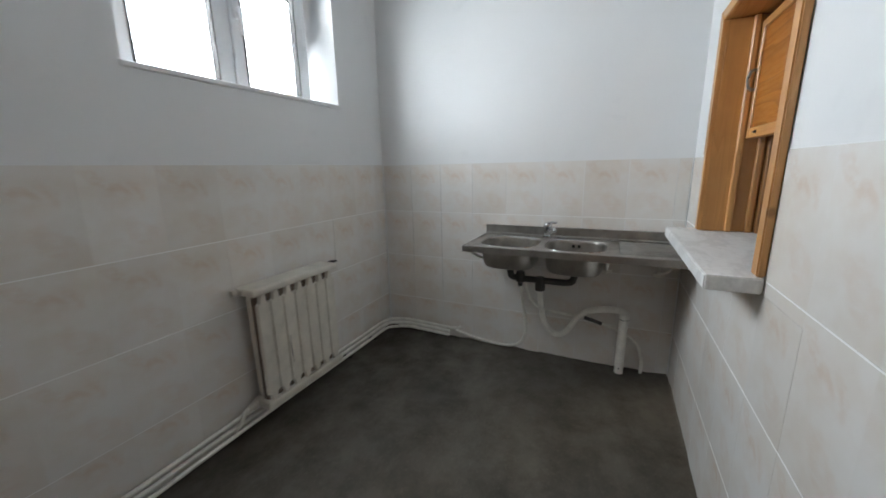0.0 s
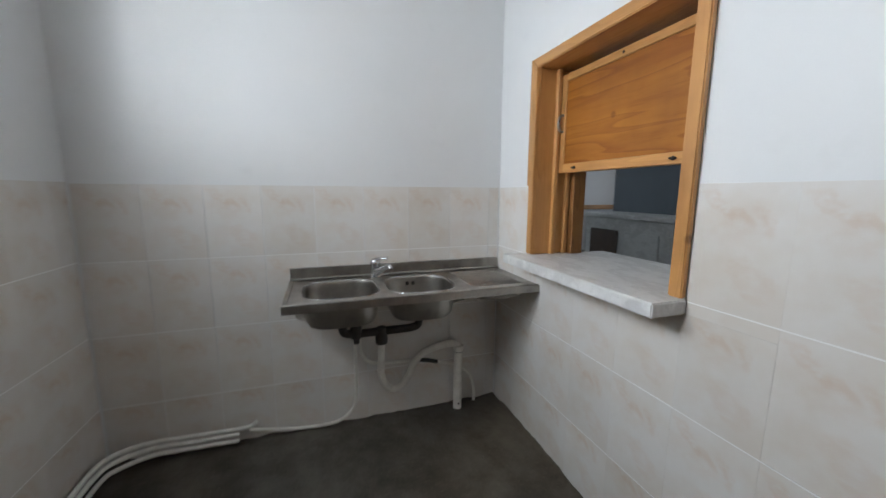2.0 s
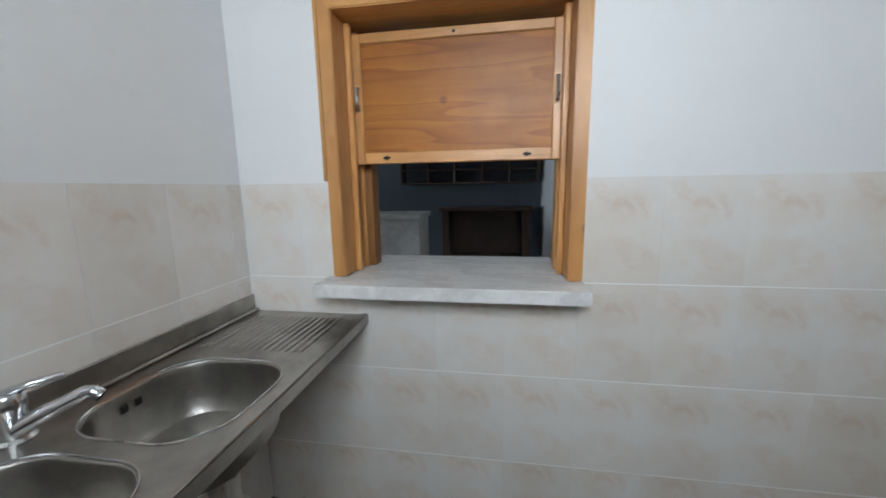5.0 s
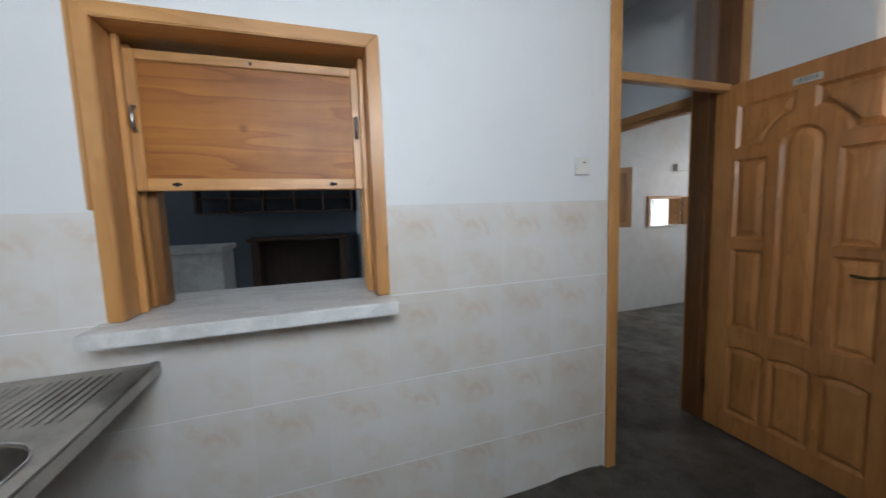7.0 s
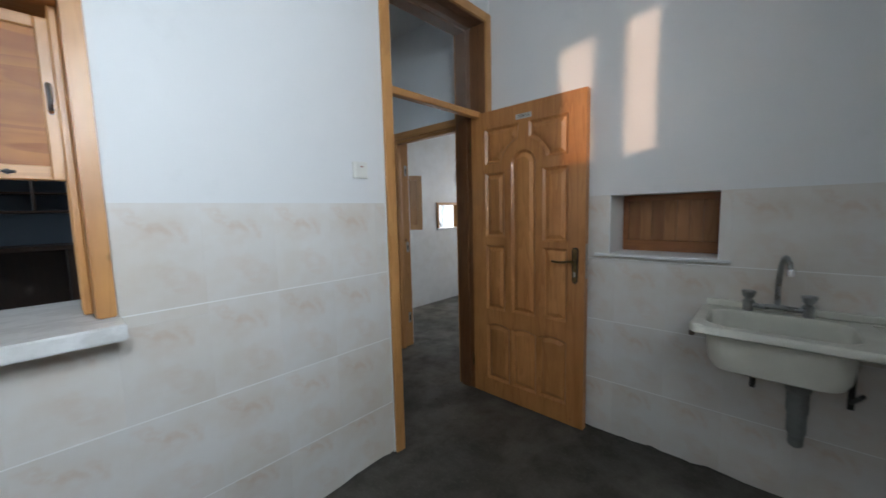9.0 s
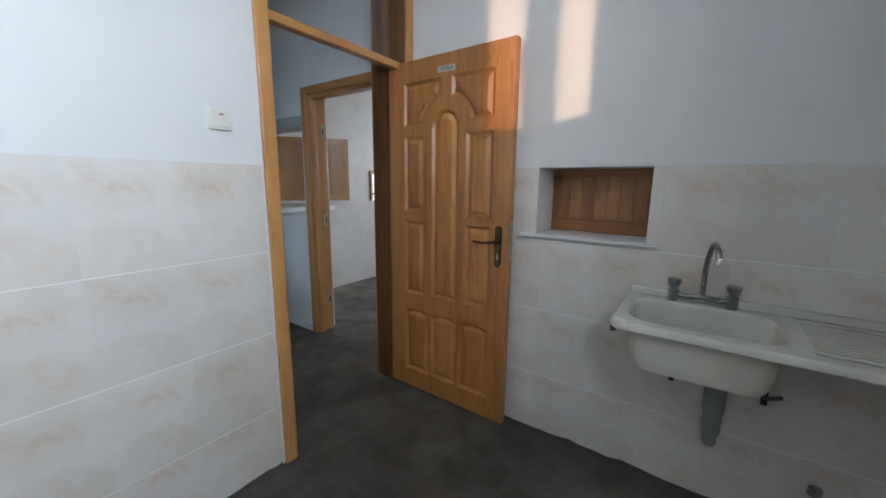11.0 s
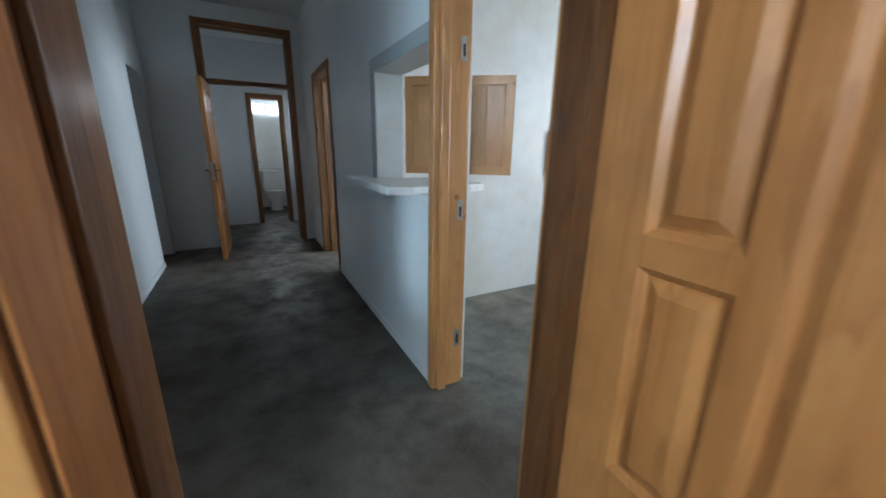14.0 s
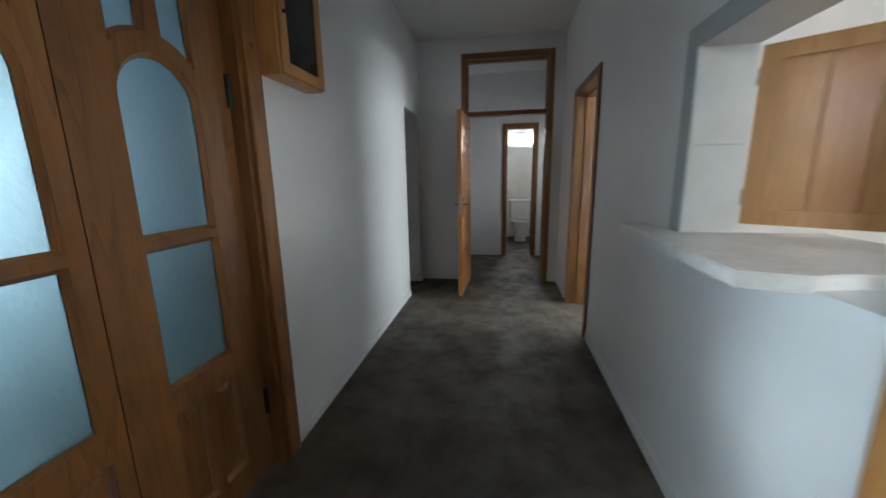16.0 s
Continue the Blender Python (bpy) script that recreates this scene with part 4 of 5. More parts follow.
# ---- kitchen things ----
def bowl(bm, outline, z, depth):
    """A pressed bowl hanging from a loop of vertices at height z; its floor slopes to the middle."""
    cx, cy = sum(p[0] for p in outline) / len(outline), sum(p[1] for p in outline) / len(outline)
    ring = [bm.verts.new((x, y, z)) for x, y in outline]
    first = ring
    rows = [(1.0 - 0.012, -0.006), (0.975, -0.02), (0.955, -0.5), (0.93, -0.78), (0.86, -0.93), (0.72, -0.985), (0.40, -1.0), (0.12, -1.02)]
    for s, d in rows:
        dz = d * depth if d < -0.021 else d
        nxt = [bm.verts.new((cx + (x - cx) * s, cy + (y - cy) * s, z + dz)) for x, y in outline]
        bridge(bm, ring, nxt)
        ring = nxt
    bm.faces.new(ring)
    return first


def steel_sink():
    x0, x1, y0, y1, z = -1.212, -0.006, -0.482, -0.012, 0.866
    b = (-0.6, -0.25, z)
    ob = thing("kitchen_sink", "stainless steel double sink with a ribbed drainer on wall brackets", "sink", b)
    bl, br = round_rect(-0.965, -0.255, 0.345, 0.335, 0.105, 8), round_rect(-0.578, -0.262, 0.335, 0.345, 0.115, 8)
    bm = bmesh.new()
    loops = plate(bm, rect(x0, x1, y0, y1), [bl, br], z)
    # turned-down edges and a raised rim
    low = [bm.verts.new((v.co.x, v.co.y, z - 0.034)) for v in loops[0]]
    bridge(bm, low, loops[0])
    inn = [bm.verts.new((x, y, z - 0.034)) for x, y in rect(x0 + 0.012, x1 - 0.012, y0 + 0.012, y1 - 0.012)]
    inn2 = [bm.verts.new((v.co.x, v.co.y, z - 0.004)) for v in inn]
    bridge(bm, inn, low), bridge(bm, inn2, inn)
    mesh_ob("top", bm, STEEL, ob, b)
    bm = bmesh.new()
    add_box(bm, x0 + 0.004, x1 - 0.002, y1 - 0.004, y1 + 0.006, z - 0.02, z + 0.066, 0.002)
    add_box(bm, x0 + 0.004, x1 - 0.002, y1 - 0.022, y1 - 0.004, z + 0.0005, z + 0.012, 0.004)
    mesh_ob("backsplash", bm, STEEL, ob, b)
    boxes("rim", [(x0 + 0.002, x1 - 0.002, y0 + 0.001, y0 + 0.022, z + 0.0005, z + 0.005), (x0 + 0.001, x0 + 0.022, y0 + 0.023, y1 - 0.025, z + 0.0005, z + 0.005)], STEEL, ob, b, 0.002)
    for outline in (bl, br):
        bm = bmesh.new()
        bowl(bm, outline, z, 0.155)
        o = mesh_ob("bowl", bm, STEEL, ob, b, smooth=True)
        sol = o.modifiers.new("thickness", "SOLIDIFY")
        sol.thickness, sol.offset = 0.0015, 1.0
        bm = bmesh.new()
        ring = [(x, y, z + 0.0015) for x, y in inset(outline, -0.002)]
        add_tube(bm, ring + ring[:1], 0.0022, 6)
        mesh_ob("bowl_lip", bm, CHROME, ob, b, smooth=True)
    for cx, cy in ((-0.965, -0.255), (-0.578, -0.262)):
        lathe("waste", [(0.0, -0.150), (0.018, -0.150), (0.03, -0.147), (0.042, -0.1485), (0.044, -0.152)], (cx, cy, z), CHROME, ob, b)
        lathe("waste_hole", [(0.0, -0.1475), (0.016, -0.1475), (0.017, -0.149)], (cx, cy, z), IRON, ob, b)
    for dx in (-0.022, 0.012):
        boxes("overflow_slot", [(-0.59 + dx, -0.573 + dx, -0.101, -0.094, z - 0.048, z - 0.028)], IRON, ob, b, 0.002)
    bm = bmesh.new()
    for k in range(15):
        yy = -0.405 + k * 0.0235
        add_box(bm, -0.345, -0.065, yy, yy + 0.011, z - 0.002, z + 0.0032, 0.0028)
    mesh_ob("drainer_ribs", bm, STEEL, ob, b)
    for x in (-1.16, -0.40, -0.11):
        bm = bmesh.new()
        add_box(bm, x - 0.008, x + 0.008, -0.44, -0.008, z - 0.046, z - 0.036, 0.002)
        add_box(bm, x - 0.008, x + 0.008, -0.012, -0.002, z - 0.22, z - 0.040, 0.002)
        add_tube(bm, [(x, -0.455, z - 0.040), (x, -0.30, z - 0.105), (x, -0.015, z - 0.19)], 0.0085, 8)
        add_box(bm, x - 0.03, x + 0.03, -0.010, -0.002, z - 0.215, z - 0.195, 0.002)
        mesh_ob("bracket", bm, PIPE, ob, b)
    # waste pipes under the bowls
    for cx in (-0.965, -0.578):
        tube("waste_pipe", [(cx, -0.255, z - 0.158), (cx, -0.255, z - 0.20), (cx + (0.03 if cx < -0.8 else -0.03), -0.255, z - 0.232), (-0.77, -0.255, z - 0.236)], 0.021, BLACK_PIPE, ob, b, 14)
    lathe("trap_nut", [(0.03, -0.30), (0.032, -0.28), (0.03, -0.25), (0.026, -0.215)], (-0.775, -0.255, z), BLACK_PIPE, ob, b, "z", 12)
    lathe("trap_nut", [(0.014, -0.285), (0.016, -0.262), (0.028, -0.255), (0.03, -0.225), (0.03, -0.205), (0.026, -0.19)], (-0.90, -0.255, z), BLACK_PIPE, ob, b, "z", 12)


steel_sink()


def mixer_tap():
    z = 0.868
    c = (-0.772, -0.062, z)
    ob = thing("mixer_tap", "chrome single-lever mixer tap on the steel sink", "tap", c)
    lathe("body", [(0.030, 0.0), (0.030, 0.006), (0.024, 0.012), (0.0235, 0.062), (0.026, 0.068), (0.027, 0.086), (0.022, 0.096), (0.0, 0.100)], c, CHROME, ob, c)
    tube("spout", [(c[0], c[1] - 0.015, z + 0.030), (c[0] + 0.03, c[1] - 0.06, z + 0.055), (c[0] + 0.055, c[1] - 0.11, z + 0.078), (c[0] + 0.062, c[1] - 0.128, z + 0.066)], [0.017] * 8 + [0.0145] * 8 + [0.012] * 9, CHROME, ob, c, 14)
    bm = bmesh.new()
    add_tube(bm, curve_points([(c[0] - 0.005, c[1] + 0.012, z + 0.096), (c[0] + 0.022, c[1] - 0.022, z + 0.106), (c[0] + 0.060, c[1] - 0.050, z + 0.108)], 6), 0.008, 10)
    mesh_ob("lever", bm, CHROME, ob, c, smooth=True)


mixer_tap()
hose = thing("drain_hose", "off-white corrugated drain hose bent into a loop under the sink", "drain hose", (-0.6, -0.1, 0.4))
hb = tuple(hose.location)
tube("neck", [(-0.775, -0.25, 0.575), (-0.775, -0.235, 0.50), (-0.772, -0.20, 0.44)], 0.017, PIPE, hose, hb)
tube("corrugated_part", [(-0.772, -0.20, 0.44), (-0.765, -0.15, 0.34), (-0.735, -0.11, 0.25), (-0.675, -0.085, 0.205), (-0.61, -0.075, 0.25), (-0.56, -0.07, 0.34), (-0.50, -0.065, 0.395)], 0.0165, PIPE, hose, hb, 12, True, 0.0035, 16)
tube("plain_part", [(-0.50, -0.065, 0.395), (-0.43, -0.062, 0.415), (-0.335, -0.06, 0.425), (-0.288, -0.06, 0.415), (-0.278, -0.06, 0.385)], 0.021, PIPE, hose, hb, 14)
stack = thing("drain_pipe", "off-white plastic drain pipe standing on the floor", "pipe", (-0.278, -0.06, 0.0))
sb = tuple(stack.location)
tube("pipe", [(-0.278, -0.06, 0.40), (-0.282, -0.062, 0.2), (-0.284, -0.064, 0.0)], 0.0265, PIPE, stack, sb, 18)
lathe("collar", [(0.029, 0.372), (0.031, 0.38), (0.031, 0.405), (0.026, 0.41)], (-0.278, -0.06, 0.0), PIPE, stack, sb)
lathe("joint_ring", [(0.0275, 0.368), (0.0285, 0.370), (0.0275, 0.372)], (-0.278, -0.06, 0.0), BLACK_PIPE, stack, sb)
boxes("hole", [(-0.289, -0.281, -0.0935, -0.088, 0.035, 0.043)], IRON, stack, sb)
hs1 = tube("water_hose", [(-0.905, -0.22, 0.63), (-0.902, -0.17, 0.45), (-0.895, -0.09, 0.28), (-0.91, -0.06, 0.13), (-1.00, -0.05, 0.045), (-1.20, -0.035, 0.035), (-1.45, -0.03, 0.075)], 0.0095, PIPE, base=(-0.9, -0.1, 0.3))
tagged(hs1, "off-white water hose hanging under the sink", "hose", "water hoses")
hs2 = tube("water_hose", [(-0.885, -0.21, 0.62), (-0.865, -0.12, 0.46), (-0.80, -0.05, 0.365), (-0.67, -0.03, 0.341), (-0.52, -0.028, 0.332), (-0.40, -0.028, 0.303), (-0.28, -0.026, 0.262), (-0.19, -0.024, 0.19), (-0.155, -0.022, 0.08), (-0.155, -0.022, 0.0)], 0.0095, PIPE, base=(-0.5, -0.05, 0.3))
tagged(hs2, "off-white water hose running behind the drain pipe", "hose", "water hoses")
tagged(tube("hose_joint", [(-0.515, -0.029, 0.332), (-0.46, -0.029, 0.320), (-0.405, -0.029, 0.304)], 0.0125, BLACK_PIPE, base=(-0.46, -0.03, 0.32), sides=8), "dark joint on the water hose", "pipe fitting")


def radiator():
    """A steel radiator of seven flat columns between two headers."""
    yb, ya, xf = -1.368, -0.822, -1.925
    b = (-1.98, (ya + yb) / 2, 0.12)
    ob = thing("radiator", "old cream-painted radiator with seven columns on the wall", "radiator", b)
    n = 7
    p = (ya - yb) / n
    for k in range(n):
        y0 = yb + k * p
        bm = bmesh.new()
        # front plate, waisted at both ends so that dark arches stay open
        prof = [(y0 + 0.0012, 0.206), (y0 + 0.016, 0.200), (y0 + 0.023, 0.164), (y0 + p - 0.023, 0.164), (y0 + p - 0.016, 0.200), (y0 + p - 0.0012, 0.206), (y0 + p - 0.0012, 0.694), (y0 + p - 0.016, 0.700), (y0 + p - 0.023, 0.744), (y0 + 0.023, 0.744), (y0 + 0.016, 0.700), (y0 + 0.0012, 0.694)]
        fr = [bm.verts.new((xf, y, z)) for y, z in inset(prof, 0.006)]
        mid = [bm.verts.new((xf - 0.010, y, z)) for y, z in prof]
        bk = [bm.verts.new((xf - 0.018, y, z)) for y, z in prof]
        bm.faces.new(fr), bm.faces.new(bk[::-1])
        bridge(bm, fr, mid), bridge(bm, mid, bk)
        bmesh.ops.triangulate(bm, faces=[f for f in bm.faces if len(f.verts) > 4])
        bmesh.ops.recalc_face_normals(bm, faces=bm.faces)
        mesh_ob("column", bm, RAD, ob, b)
        boxes("web", [(xf - 0.115, xf - 0.0565, y0 + p / 2 - 0.010, y0 + p / 2 + 0.010, 0.16, 0.75)], RAD, ob, b, 0.004)
        boxes("rear_column", [(xf - 0.090, xf - 0.060, y0 + 0.008, y0 + p - 0.008, 0.18, 0.73)], RAD, ob, b, 0.006)
    # dark filler: its colour paints the shade in gaps and arches
    boxes("core", [(xf - 0.055, xf - 0.0185, yb + 0.012, ya - 0.012, 0.17, 0.74)], RUST_GAP_SHADE, ob, b)
    bm = bmesh.new()
    add_box(bm, xf - 0.125, xf + 0.012, yb - 0.022, ya + 0.020, 0.742, 0.778, 0.010, 2)
    mesh_ob("top_header", bm, RAD, ob, b)
    bm = bmesh.new()
    add_box(bm, xf - 0.120, xf + 0.006, yb - 0.010, ya + 0.010, 0.125, 0.165, 0.010, 2)
    mesh_ob("bottom_header", bm, RAD, ob, b)
    for z in (0.765, 0.145):
        lathe("nipple", [(0.0, -0.045), (0.015, -0.045), (0.015, -0.02), (0.022, -0.018), (0.022, 0.012)], (xf - 0.09, yb - 0.014, z), RAD, ob, b, "y", 12)
    lathe("valve", [(0.013, -0.01), (0.013, 0.020), (0.009, 0.024), (0.008, 0.05), (0.0, 0.052)], (xf - 0.05, ya + 0.022, 0.768), IRON, ob, b, "y", 12)
    boxes("valve_key", [(xf - 0.062, xf - 0.032, ya + 0.040, ya + 0.075, 0.765, 0.776)], IRON, ob, b, 0.002)
    tube("paint_scratch", [(xf + 0.0006, yb + 2.30 * p, 0.30), (xf + 0.0006, yb + 2.22 * p, 0.36), (xf + 0.0006, yb + 2.20 * p, 0.42), (xf + 0.0006, yb + 2.26 * p, 0.47)], [0.0006] * 6 + [0.0022] * 12 + [0.0008] * 7, IRON, ob, b, 6)
    for y in (yb + 0.08, ya - 0.08):
        boxes("wall_hook", [(-2.078, xf - 0.08, y - 0.012, y + 0.012, 0.66, 0.69)], RAD, ob, b, 0.003)
    tube("feed_pipe", [(xf - 0.09, yb - 0.05, 0.145), (xf - 0.09, yb - 0.085, 0.135), (xf - 0.10, yb - 0.10, 0.085), (xf - 0.115, yb - 0.13, 0.058)], 0.011, PIPE, ob, b)


radiator()
for k, (dx, z) in enumerate(((0.020, 0.098), (0.030, 0.070), (0.046, 0.042))):
    x = -2.077 + dx + 0.004
    pts = [(x + 0.012, -3.18, z), (x + 0.004, -2.6, z + 0.004), (x + 0.006, -2.0, z - 0.003), (x, -1.3, z + 0.003), (x, -0.5, z), (x + 0.004, -0.19, z + 0.006), (x + 0.05, -0.075 - dx, z + 0.012), (x + 0.16, -0.03 - dx * 0.6, z + 0.008), (-1.75, -0.022 - dx * 0.6, z + 0.003), (-1.50, -0.022 - dx * 0.6, z - 0.004)]
    if k == 0:
        pts += [(-1.44, -0.024, z - 0.004), (-1.415, -0.020, z + 0.012)]
    ob = tube("heating_pipe", pts, 0.0105, PIPE, base=(-2.0, -1.0, 0.05), sides=10)
    tagged(ob, "off-white heating pipe running along the foot of the wall", "pipe", "heating pipes")
for y in (-0.62, -1.95, -0.31):
    tagged(boxes("pipe_clip", [(-2.076, -2.012, y - 0.010, y + 0.010, 0.018, 0.032)], IRON, base=(-2.04, y, 0.02), bevel=0.003), "dark iron clip under the heating pipes", "pipe clip", "pipe clips")


stub = thing("pipe_stub", "grey pipe stub with a cap in the corner by the floor", "pipe", (-1.98, -3.19, 0.0))
sb3 = tuple(stub.location)
tube("pipe", [(-1.905, -3.195, 0.225), (-1.935, -3.194, 0.15), (-1.972, -3.192, 0.08), (-1.99, -3.19, 0.0)], 0.014, GREY_PIPE, stub, sb3)
lathe("cap", [(0.0, 0.016), (0.019, 0.014), (0.020, -0.012), (0.015, -0.014)], (-1.905, -3.195, 0.222), DULL_CHROME, stub, sb3)


def enamel_basin():
    x0, x1, y0, y1, z = -2.066, -1.245, -3.231, -2.818, 0.840
    b = (-1.65, -3.07, z)
    ob = thing("washbasin", "old white enamelled sink with a drainboard hung on the wall", "sink", b)
    outer = round_rect((x0 + x1) / 2, (y0 + y1) / 2, x1 - x0, y1 - y0, 0.035, 6)
    bo = round_rect(-1.500, -3.012, 0.440, 0.315, 0.085, 8)
    bm = bmesh.new()
    loops = plate(bm, outer, [bo], z)
    ring = loops[0]
    for d, dz in ((0.006, -0.003), (0.010, -0.010), (0.008, -0.028), (0.0, -0.034), (-0.012, -0.034)):
        nxt = [bm.verts.new((x, y, z + dz)) for x, y in inset(outer, -d + 0.004)]
        bridge(bm, nxt, ring)
        ring = nxt
    mesh_ob("rim", bm, ENAMEL, ob, b, smooth=True)
    bm = bmesh.new()
    bowl(bm, bo, z, 0.195)
    o = mesh_ob("bowl", bm, ENAMEL, ob, b, smooth=True)
    sol = o.modifiers.new("thickness", "SOLIDIFY")
    sol.thickness, sol.offset = 0.004, 1.0
    bm = bmesh.new()
    add_box(bm, x0 + 0.02, x1 - 0.01, y0 + 0.001, y0 + 0.022, z + 0.0005, z + 0.032, 0.007, 2)
    mesh_ob("back_ledge", bm, ENAMEL, ob, b)
    bm = bmesh.new()
    add_box(bm, -2.02, -1.76, -3.18, -3.165, z + 0.0005, z + 0.010, 0.004)
    add_box(bm, -2.02, -1.76, -2.875, -2.862, z + 0.0005, z + 0.010, 0.004)
    for k in range(10):
        add_box(bm, -2.0, -1.77, -3.145 + k * 0.026, -3.137 + k * 0.026, z + 0.0005, z + 0.006, 0.003)
    mesh_ob("drainboard_ribs", bm, ENAMEL, ob, b)
    wx, wy = -1.575, -3.05
    lathe("waste", [(0.0, -0.190), (0.02, -0.190), (0.035, -0.187), (0.037, -0.193)], (wx, wy, z), DULL_CHROME, ob, b)
    lathe("tail_pipe", [(0.036, -0.262), (0.040, -0.255), (0.040, -0.205), (0.03, -0.196)], (wx, wy, z), GREY_PIPE, ob, b)
    tube("trap", [(wx, wy, z - 0.25), (wx - 0.002, wy - 0.01, z - 0.36), (wx - 0.004, wy - 0.03, z - 0.45), (wx - 0.006, wy - 0.06, z - 0.505)], [0.034] * 8 + [0.030] * 8 + [0.024] * 9, GREY_PIPE, ob, b, 16)
    tube("drain_stub", [(wx - 0.006, wy - 0.055, z - 0.50), (wx - 0.006, wy - 0.11, z - 0.525), (wx - 0.006, -3.234, z - 0.53)], 0.020, GREY_PIPE, ob, b, 12)
    for x in (-1.435, -1.735):
        bm = bmesh.new()
        add_box(bm, x - 0.010, x + 0.010, -3.233, -3.225, z - 0.36, z - 0.215, 0.002)
        add_tube(bm, [(x, -3.226, z - 0.33), (x, -3.06, z - 0.245), (x, -3.0, z - 0.213)], 0.008, 8)
        mesh_ob("bracket", bm, IRON, ob, b)
    # chipped corner of the rim with a rusty clip
    bm = bmesh.new()
    add_box(bm, x1 - 0.012, x1 + 0.006, -2.875, -2.850, z - 0.055, z - 0.030, 0.003)
    mesh_ob("rim_clip", bm, RUST_GAP_SHADE, ob, b)


enamel_basin()


def wall_tap():
    c = (-1.500, -3.20, 0.868)
    ob = thing("bridge_tap", "dull chrome two-handle tap with a swan neck spout on the wall", "tap", (c[0], c[1], 0.838))
    b = tuple(ob.location)
    tube("bridge", [(c[0] - 0.095, c[1], c[2]), (c[0] - 0.05, c[1], c[2] - 0.004), (c[0], c[1] + 0.012, c[2] + 0.004), (c[0] + 0.05, c[1], c[2] - 0.004), (c[0] + 0.095, c[1], c[2])], 0.0115, DULL_CHROME, ob, b, 12)
    for s in (-1, 1):
        x = c[0] + s * 0.095
        lathe("tap_base", [(0.018, -0.03), (0.018, 0.018), (0.012, 0.022), (0.012, 0.034)], (x, c[1], c[2]), DULL_CHROME, ob, b)
        bm = bmesh.new()
        prof = [(0.014, 0.028), (0.020, 0.034), (0.026, 0.056), (0.022, 0.062), (0.0, 0.064)]
        add_lathe(bm, prof, (x, c[1], c[2]), "z", 10)
        mesh_ob("tap_knob", bm, DULL_CHROME, ob, b)
        lathe("wall_union", [(0.024, -0.035), (0.024, -0.030), (0.015, -0.026), (0.014, 0.0)], (x, c[1], c[2] - 0.004), DULL_CHROME, ob, b, "y", 14)
    tube("spout", [(c[0], c[1] + 0.012, c[2] + 0.005), (c[0], c[1] + 0.012, c[2] + 0.10), (c[0] - 0.005, c[1] + 0.03, c[2] + 0.18), (c[0] - 0.015, c[1] + 0.075, c[2] + 0.222), (c[0] - 0.026, c[1] + 0.12, c[2] + 0.205), (c[0] - 0.030, c[1] + 0.135, c[2] + 0.170)], 0.0095, DULL_CHROME, ob, b, 14)
    lathe("spout_end", [(0.014, -0.012), (0.0145, 0.012), (0.012, 0.016)], (c[0] - 0.031, c[1] + 0.137, c[2] + 0.168), CHROME, ob, b)


wall_tap()


NICHE_WOOD = wood_mat("niche_pine", (0.26, 0.105, 0.034), (0.44, 0.205, 0.072), "z", 0.4)
NICHE_RAIL = wood_mat("niche_pine_across", (0.22, 0.078, 0.022), (0.38, 0.150, 0.045), "x", 0.4)


def niche():
    b = (-1.04, -3.35, 1.2)
    ob = thing("niche_shutter", "dark pine board shutter closing the back of the tiled niche", "shutter", b)
    x0, x1, z0, z1, y = -1.285, -0.80, 1.055, 1.375, -3.475
    boxes("frame", [(x0, x1, y - 0.02, y + 0.012, z0, z0 + 0.062), (x0, x1, y - 0.02, y + 0.012, z1 - 0.035, z1), (x0, x0 + 0.03, y - 0.02, y + 0.012, z0 + 0.062, z1 - 0.035), (x1 - 0.03, x1, y - 0.02, y + 0.012, z0 + 0.062, z1 - 0.035)], NICHE_RAIL, ob, b, 0.003)
    n = 7
    for k in range(n):
        a = x0 + 0.03 + k * (x1 - x0 - 0.06) / n
        boxes("plank", [(a + 0.0006, a + (x1 - x0 - 0.06) / n - 0.0006, y - 0.014, y - 0.002 + 0.002 * (k % 2), z0 + 0.062, z1 - 0.035)], NICHE_WOOD, ob, b, 0.001)
    tagged(boxes("niche_sill", [(-1.335, -0.725, -3.43, -3.208, 1.040, 1.054)], PAINT, base=(-1.03, -3.3, 1.047), bevel=0.003), "thin white sill board of the niche", "window sill")


niche()


def light_switch():
    y0, y1, z0, z1 = -2.200, -2.119, 1.476, 1.553
    b = (-0.004, (y0 + y1) / 2, (z0 + z1) / 2)
    ob = thing("light_switch", "off-white square light switch with a small red light", "light switch", b)
    boxes("plate", [(-0.010, R, y0, y1, z0, z1)], SWITCH, ob, b, 0.004, 2)
    bm = bmesh.new()
    add_box(bm, -0.0135, -0.0095, y0 + 0.009, y1 - 0.009, z0 + 0.009, z1 - 0.009, 0.0025, 2)
    mesh_ob("rocker", bm, SWITCH, ob, b)
    boxes("indicator", [(-0.0150, -0.0130, b[1] - 0.010, b[1] + 0.004, z1 - 0.026, z1 - 0.020)], RED, ob, b)


light_switch()

